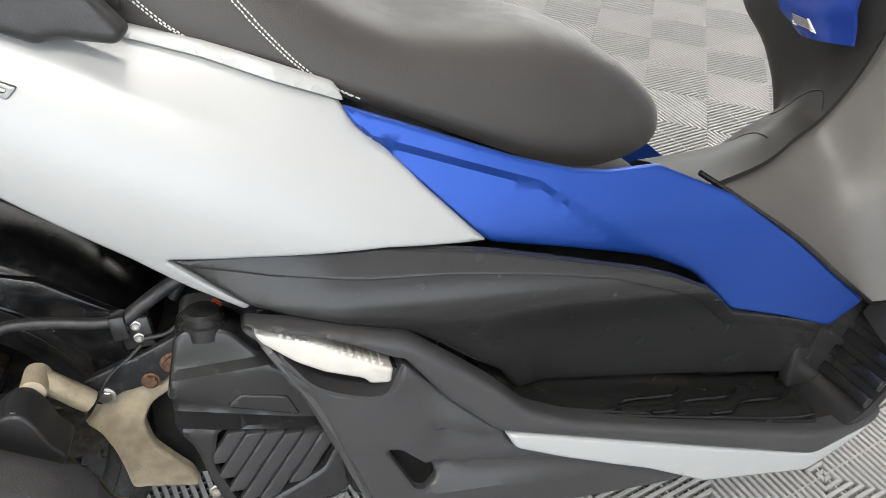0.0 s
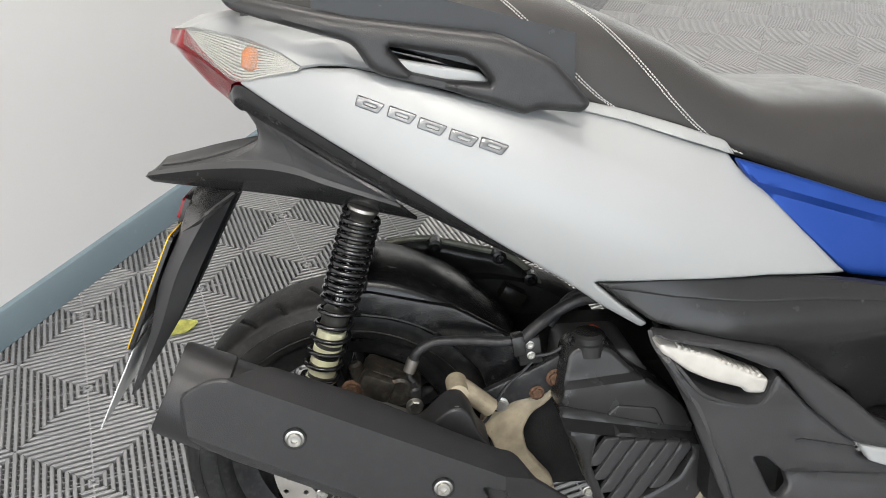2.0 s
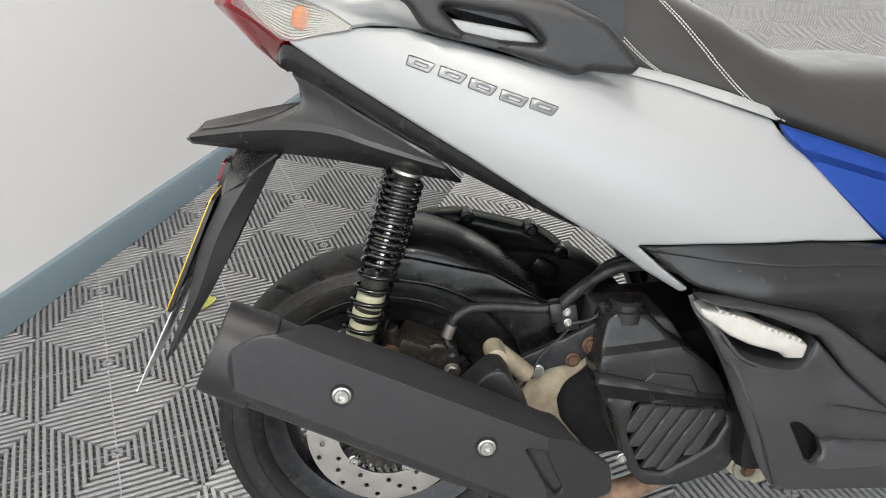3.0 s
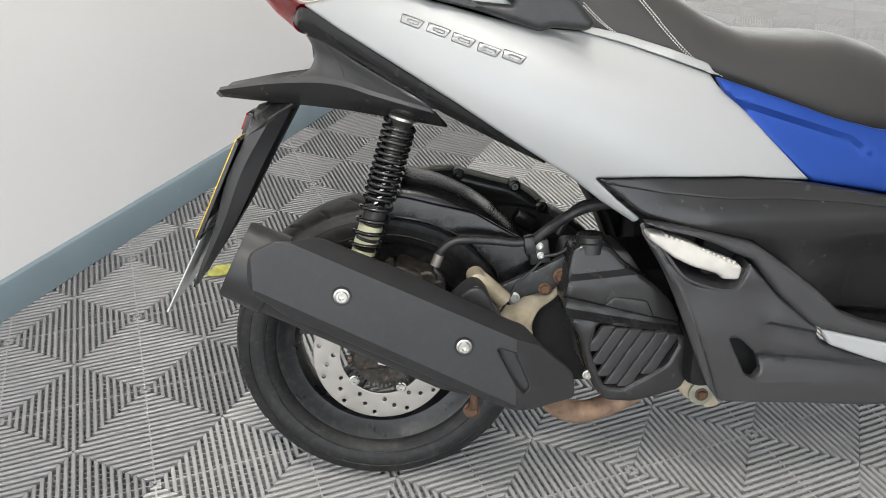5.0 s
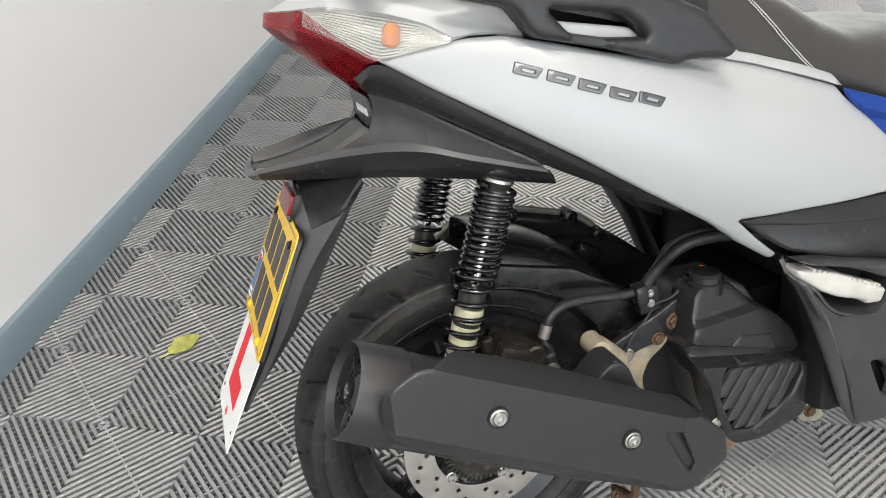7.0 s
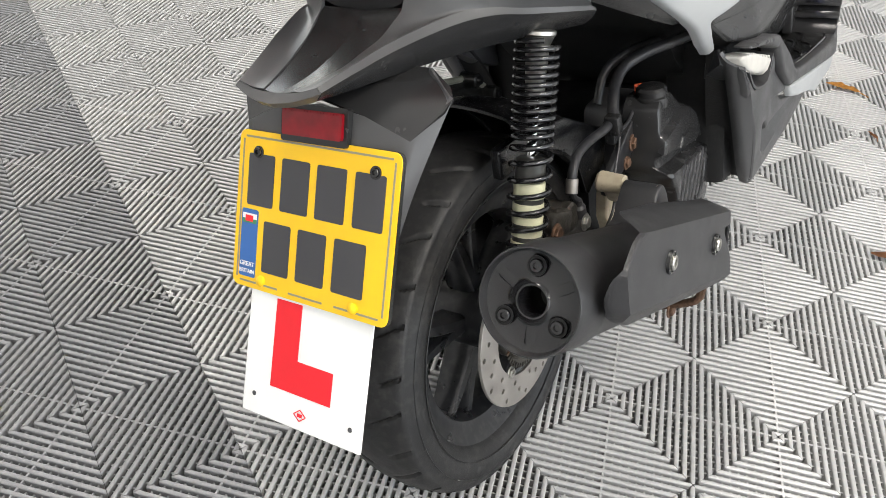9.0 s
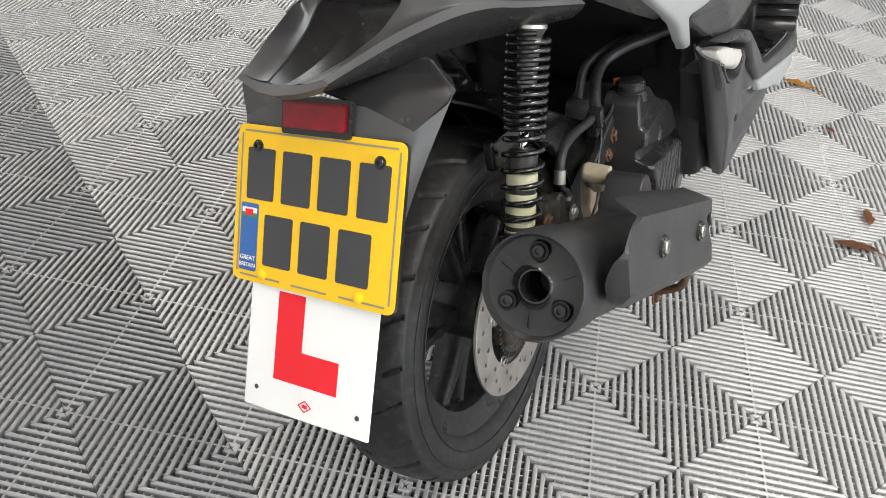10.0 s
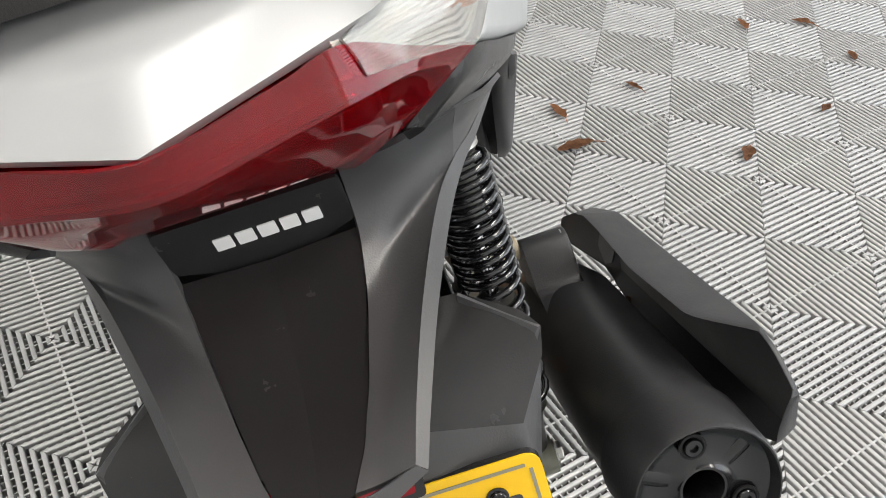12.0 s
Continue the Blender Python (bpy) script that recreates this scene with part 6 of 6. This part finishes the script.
for r in rows[:4]:
    r[2], r[3] = (r[2][0], r[2][1], r[2][2] - 0.012), (r[3][0], r[3][1], r[3][2] - 0.030)
tunnel = sheet("centre_tunnel", rows, GLOVE, scooter, nu=6, nv=6, thick=0.006, label="dark grey centre tunnel and glove box")
# black tube drawn in place of the shadow gap beside the tunnel
tube("tunnel_edge", [r[3] for r in rows[:4]], 0.008, GLOSSB, tunnel, steps=6, sides=8)
skin = BVHTree.FromPolygons([v.co for v in tunnel.data.vertices], [tuple(p.vertices) for p in tunnel.data.polygons])
for loop in ([(1.072, -0.008, 0.605), (1.077, -0.045, 0.614), (1.072, -0.090, 0.617)], [(1.150, 0.020, 0.650), (1.160, -0.02, 0.668), (1.163, -0.06, 0.672), (1.150, -0.085, 0.664)]):
    loop = [skin.ray_cast(Vector((p.x, p.y, 1.2)), Vector((0, 0, -1)))[0] or p for p in spline(loop, 4)]
    tube("lid_seam", loop, 0.0014, GLOSSB, tunnel, steps=7, sides=6)
blue_rows = [[(1.150, 0.048, 0.800), (1.148, 0.0, 0.808), (1.150, -0.048, 0.815), (1.160, -0.096, 0.818)], [(1.150, 0.015, 0.775), (1.148, -0.02, 0.775), (1.150, -0.05, 0.78), (1.160, -0.10, 0.785)], [(1.152, -0.012, 0.760), (1.150, -0.04, 0.758), (1.152, -0.07, 0.758), (1.160, -0.104, 0.760)]]
top = [[(x + 0.012, y * 1.25, z + 0.11) for x, y, z in blue_rows[0]]]
blue_ob = sheet("front_fairing_panel", top + blue_rows, BLUE_GLOSS, scooter, nu=5, nv=4, thick=0.006, label="deep blue panel with a white sticker")
sheet("warning_sticker", [[(1.1435, 0.012, 0.786), (1.1425, -0.030, 0.782)], [(1.1445, 0.004, 0.770), (1.1435, -0.048, 0.766)]], WHITE, blue_ob, nu=2, nv=2, thick=0.001, label="white sticker with rows of small print")
for k in range(5):
    t = 0.18 + 0.16 * k
    a, b = Vector((1.1415, 0.010, 0.786)).lerp(Vector((1.1425, 0.003, 0.770)), t), Vector((1.1405, -0.030, 0.782)).lerp(Vector((1.1415, -0.046, 0.766)), t)
    tube("print_bar", [a.lerp(b, 0.06), a.lerp(b, 0.5), a.lerp(b, 0.92)], 0.0007, PLATEGREY, blue_ob, steps=1, sides=5)
tube("blue_edge_seal", [(0.905, -0.206, 0.640), (0.945, -0.216, 0.616), (1.045, -0.222, 0.553), (1.12, -0.224, 0.495), (1.178, -0.222, 0.452)], 0.0035, GLOSSB, scooter, steps=5, sides=8)
rows = [[(0.925, -0.19, 0.612), (0.94, -0.203, 0.611), (0.95, -0.207, 0.606)], [(1.03, -0.135, 0.617), (1.03, -0.180, 0.588), (1.045, -0.212, 0.548)], [(1.10, -0.095, 0.634), (1.10, -0.165, 0.572), (1.12, -0.214, 0.492)],
        [(1.155, -0.075, 0.662), (1.15, -0.17, 0.575), (1.175, -0.216, 0.452)], [(1.19, -0.085, 0.735), (1.19, -0.18, 0.63), (1.235, -0.235, 0.48)], [(1.21, -0.11, 0.84), (1.23, -0.20, 0.72), (1.28, -0.27, 0.60)], [(1.23, -0.13, 0.96), (1.26, -0.22, 0.86), (1.33, -0.30, 0.80)]]
sheet("inner_leg_panel", rows, LEGGREY, scooter, nu=6, nv=6, thick=0.005, label="dark grey inner leg panel")
rows = [[(1.20, -0.20, 0.42), (1.205, -0.26, 0.39), (1.22, -0.30, 0.36)], [(1.25, -0.20, 0.56), (1.26, -0.28, 0.54), (1.30, -0.32, 0.52)], [(1.235, -0.13, 0.74), (1.28, -0.26, 0.74), (1.34, -0.32, 0.74)], [(1.24, -0.11, 0.96), (1.30, -0.24, 0.96), (1.38, -0.30, 0.95)]]
sheet("leg_shield", rows, BLACK, scooter, nu=5, nv=5, thick=0.008, label="black inner leg shield")


# ---- floor of interlocking ribbed tiles, each of four squares with ribs laid askew ----
RIBS = 21
SQ, PITCH = 0.2, 0.2 * math.sqrt(2) / RIBS


def grained(mat):
    """The tile plastic with its fine moulding lines along the ribs, once for each of the two rib directions."""
    out = []
    for sy in (1, -1):
        m = mat.copy()
        nt = m.node_tree
        b = nt.nodes["Principled BSDF"]
        across = nt.nodes.new("ShaderNodeCombineXYZ")
        across.inputs[0].default_value, across.inputs[1].default_value = math.sqrt(0.5), sy * math.sqrt(0.5)
        b.inputs["Anisotropic"].default_value = 0.95
        nt.links.new(across.outputs["Vector"], b.inputs["Tangent"])
        out.append(m)
    return out


def rib_square(ox, oy, along, full):
    """The ribs and the sunk cross bars of one square: vertices and quads."""
    vs, fs = [], []
    half = SQ / math.sqrt(2) - 0.0007
    c, s = math.sqrt(0.5), math.sqrt(0.5) * along
    cx, cy = ox + SQ / 2, oy + SQ / 2

    def put(u, v, z):
        vs.append((cx + u * c - v * s, cy + u * s + v * c, z))
        return len(vs) - 1
    mid = RIBS // 2
    for k in range(RIBS):
        d = (k - mid) * PITCH
        xs = (-1, -0.9, -0.7, -0.35, 0.35, 0.7, 0.9, 1) if full else (-1, -0.75, 0.75, 1)
        prof = [(-0.0038, -0.023)] + [(0.0037 * a, -0.0018 * abs(a) ** 4) for a in xs] + [(0.0038, -0.023)]
        ends = []
        for sgn in (-1, 1):
            ends.append([put(sgn * max(0.001, half - abs(d + w)), d + w, z) for w, z in prof])
        for i in range(len(prof) - 1):
            fs.append((ends[0][i], ends[1][i], ends[1][i + 1], ends[0][i + 1]))
        for e in ends:
            fs.append(tuple(e))
    # cross bars: one level with the ribs through the middle, the others sunk
    for k in range(RIBS) if full else (mid,):
        d = (k - mid) * PITCH
        w, top = (0.0016, -0.0012) if k == mid else (0.0012, -0.0065)
        a = half - abs(d) - w
        if a < 0.004:
            continue
        q = [put(d - w, -a, -0.020), put(d - w, -a, top), put(d + w, -a, top), put(d + w, -a, -0.020), put(d - w, a, -0.020), put(d - w, a, top), put(d + w, a, top), put(d + w, a, -0.020)]
        fs += [(q[0], q[4], q[5], q[1]), (q[1], q[5], q[6], q[2]), (q[2], q[6], q[7], q[3])]
    return vs, fs


def tile_data(full):
    vs, fs, way = [], [], []
    for i in (0, 1):
        for j in (0, 1):
            a, b = rib_square(i * SQ, j * SQ, -1 if (i + j) % 2 == 0 else 1, full)
            way += [(i + j) % 2] * len(b)
            fs += [tuple(k + len(vs) for k in q) for q in b]
            vs += a
    return vs, fs, way


# sheet under the ribs, coloured near-black for the shaded gaps
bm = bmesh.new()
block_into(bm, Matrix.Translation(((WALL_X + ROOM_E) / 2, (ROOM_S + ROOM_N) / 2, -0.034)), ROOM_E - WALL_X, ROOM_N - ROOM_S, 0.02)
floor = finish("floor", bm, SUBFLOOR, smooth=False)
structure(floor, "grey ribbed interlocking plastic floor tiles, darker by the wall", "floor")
vs, fs, way = tile_data(True)
near = {}
for key, mat in (("light", TILE_LIGHT), ("dark", TILE_DARK)):
    me = bpy.data.meshes.new("floor_tile")
    me.from_pydata(vs, [], fs)
    for m in grained(mat):
        me.materials.append(m)
    me.polygons.foreach_set("material_index", way)
    near[key] = me
far_v, far_f, far_way = tile_data(False)
far_v = np.array(far_v)
far = {"light": ([], []), "dark": ([], [])}
X0, Y0 = -0.6, -0.2
for i in range(-2, 13):
    for j in range(-8, 17):
        x, y = X0 + 0.4 * i, Y0 + 0.4 * j
        key = "dark" if i < 0 else "light"
        if -2 <= i <= 8 and -3 <= j <= 10 and (i - 2) ** 2 * 0.9 + (j - 3.5) ** 2 * 0.8 < 58:
            ob = new("floor_tile", near[key])
            ob.parent = floor
            ob.location = (x, y, 0)
        else:
            v, f = far[key]
            k = len(v) * len(far_v)
            v.append(far_v + np.array((x, y, 0)))
            f += [tuple(k + n for n in q) for q in far_f]
for key, mat in (("light", TILE_LIGHT), ("dark", TILE_DARK)):
    v, f = far[key]
    if v:
        me = bpy.data.meshes.new("outer_tiles")
        me.from_pydata(np.concatenate(v).tolist(), [], f)
        for m in grained(mat):
            me.materials.append(m)
        me.polygons.foreach_set("material_index", far_way * len(v))
        ob = new("outer_tiles", me)
        ob.parent = floor
        ob["kind"] = "stuff"
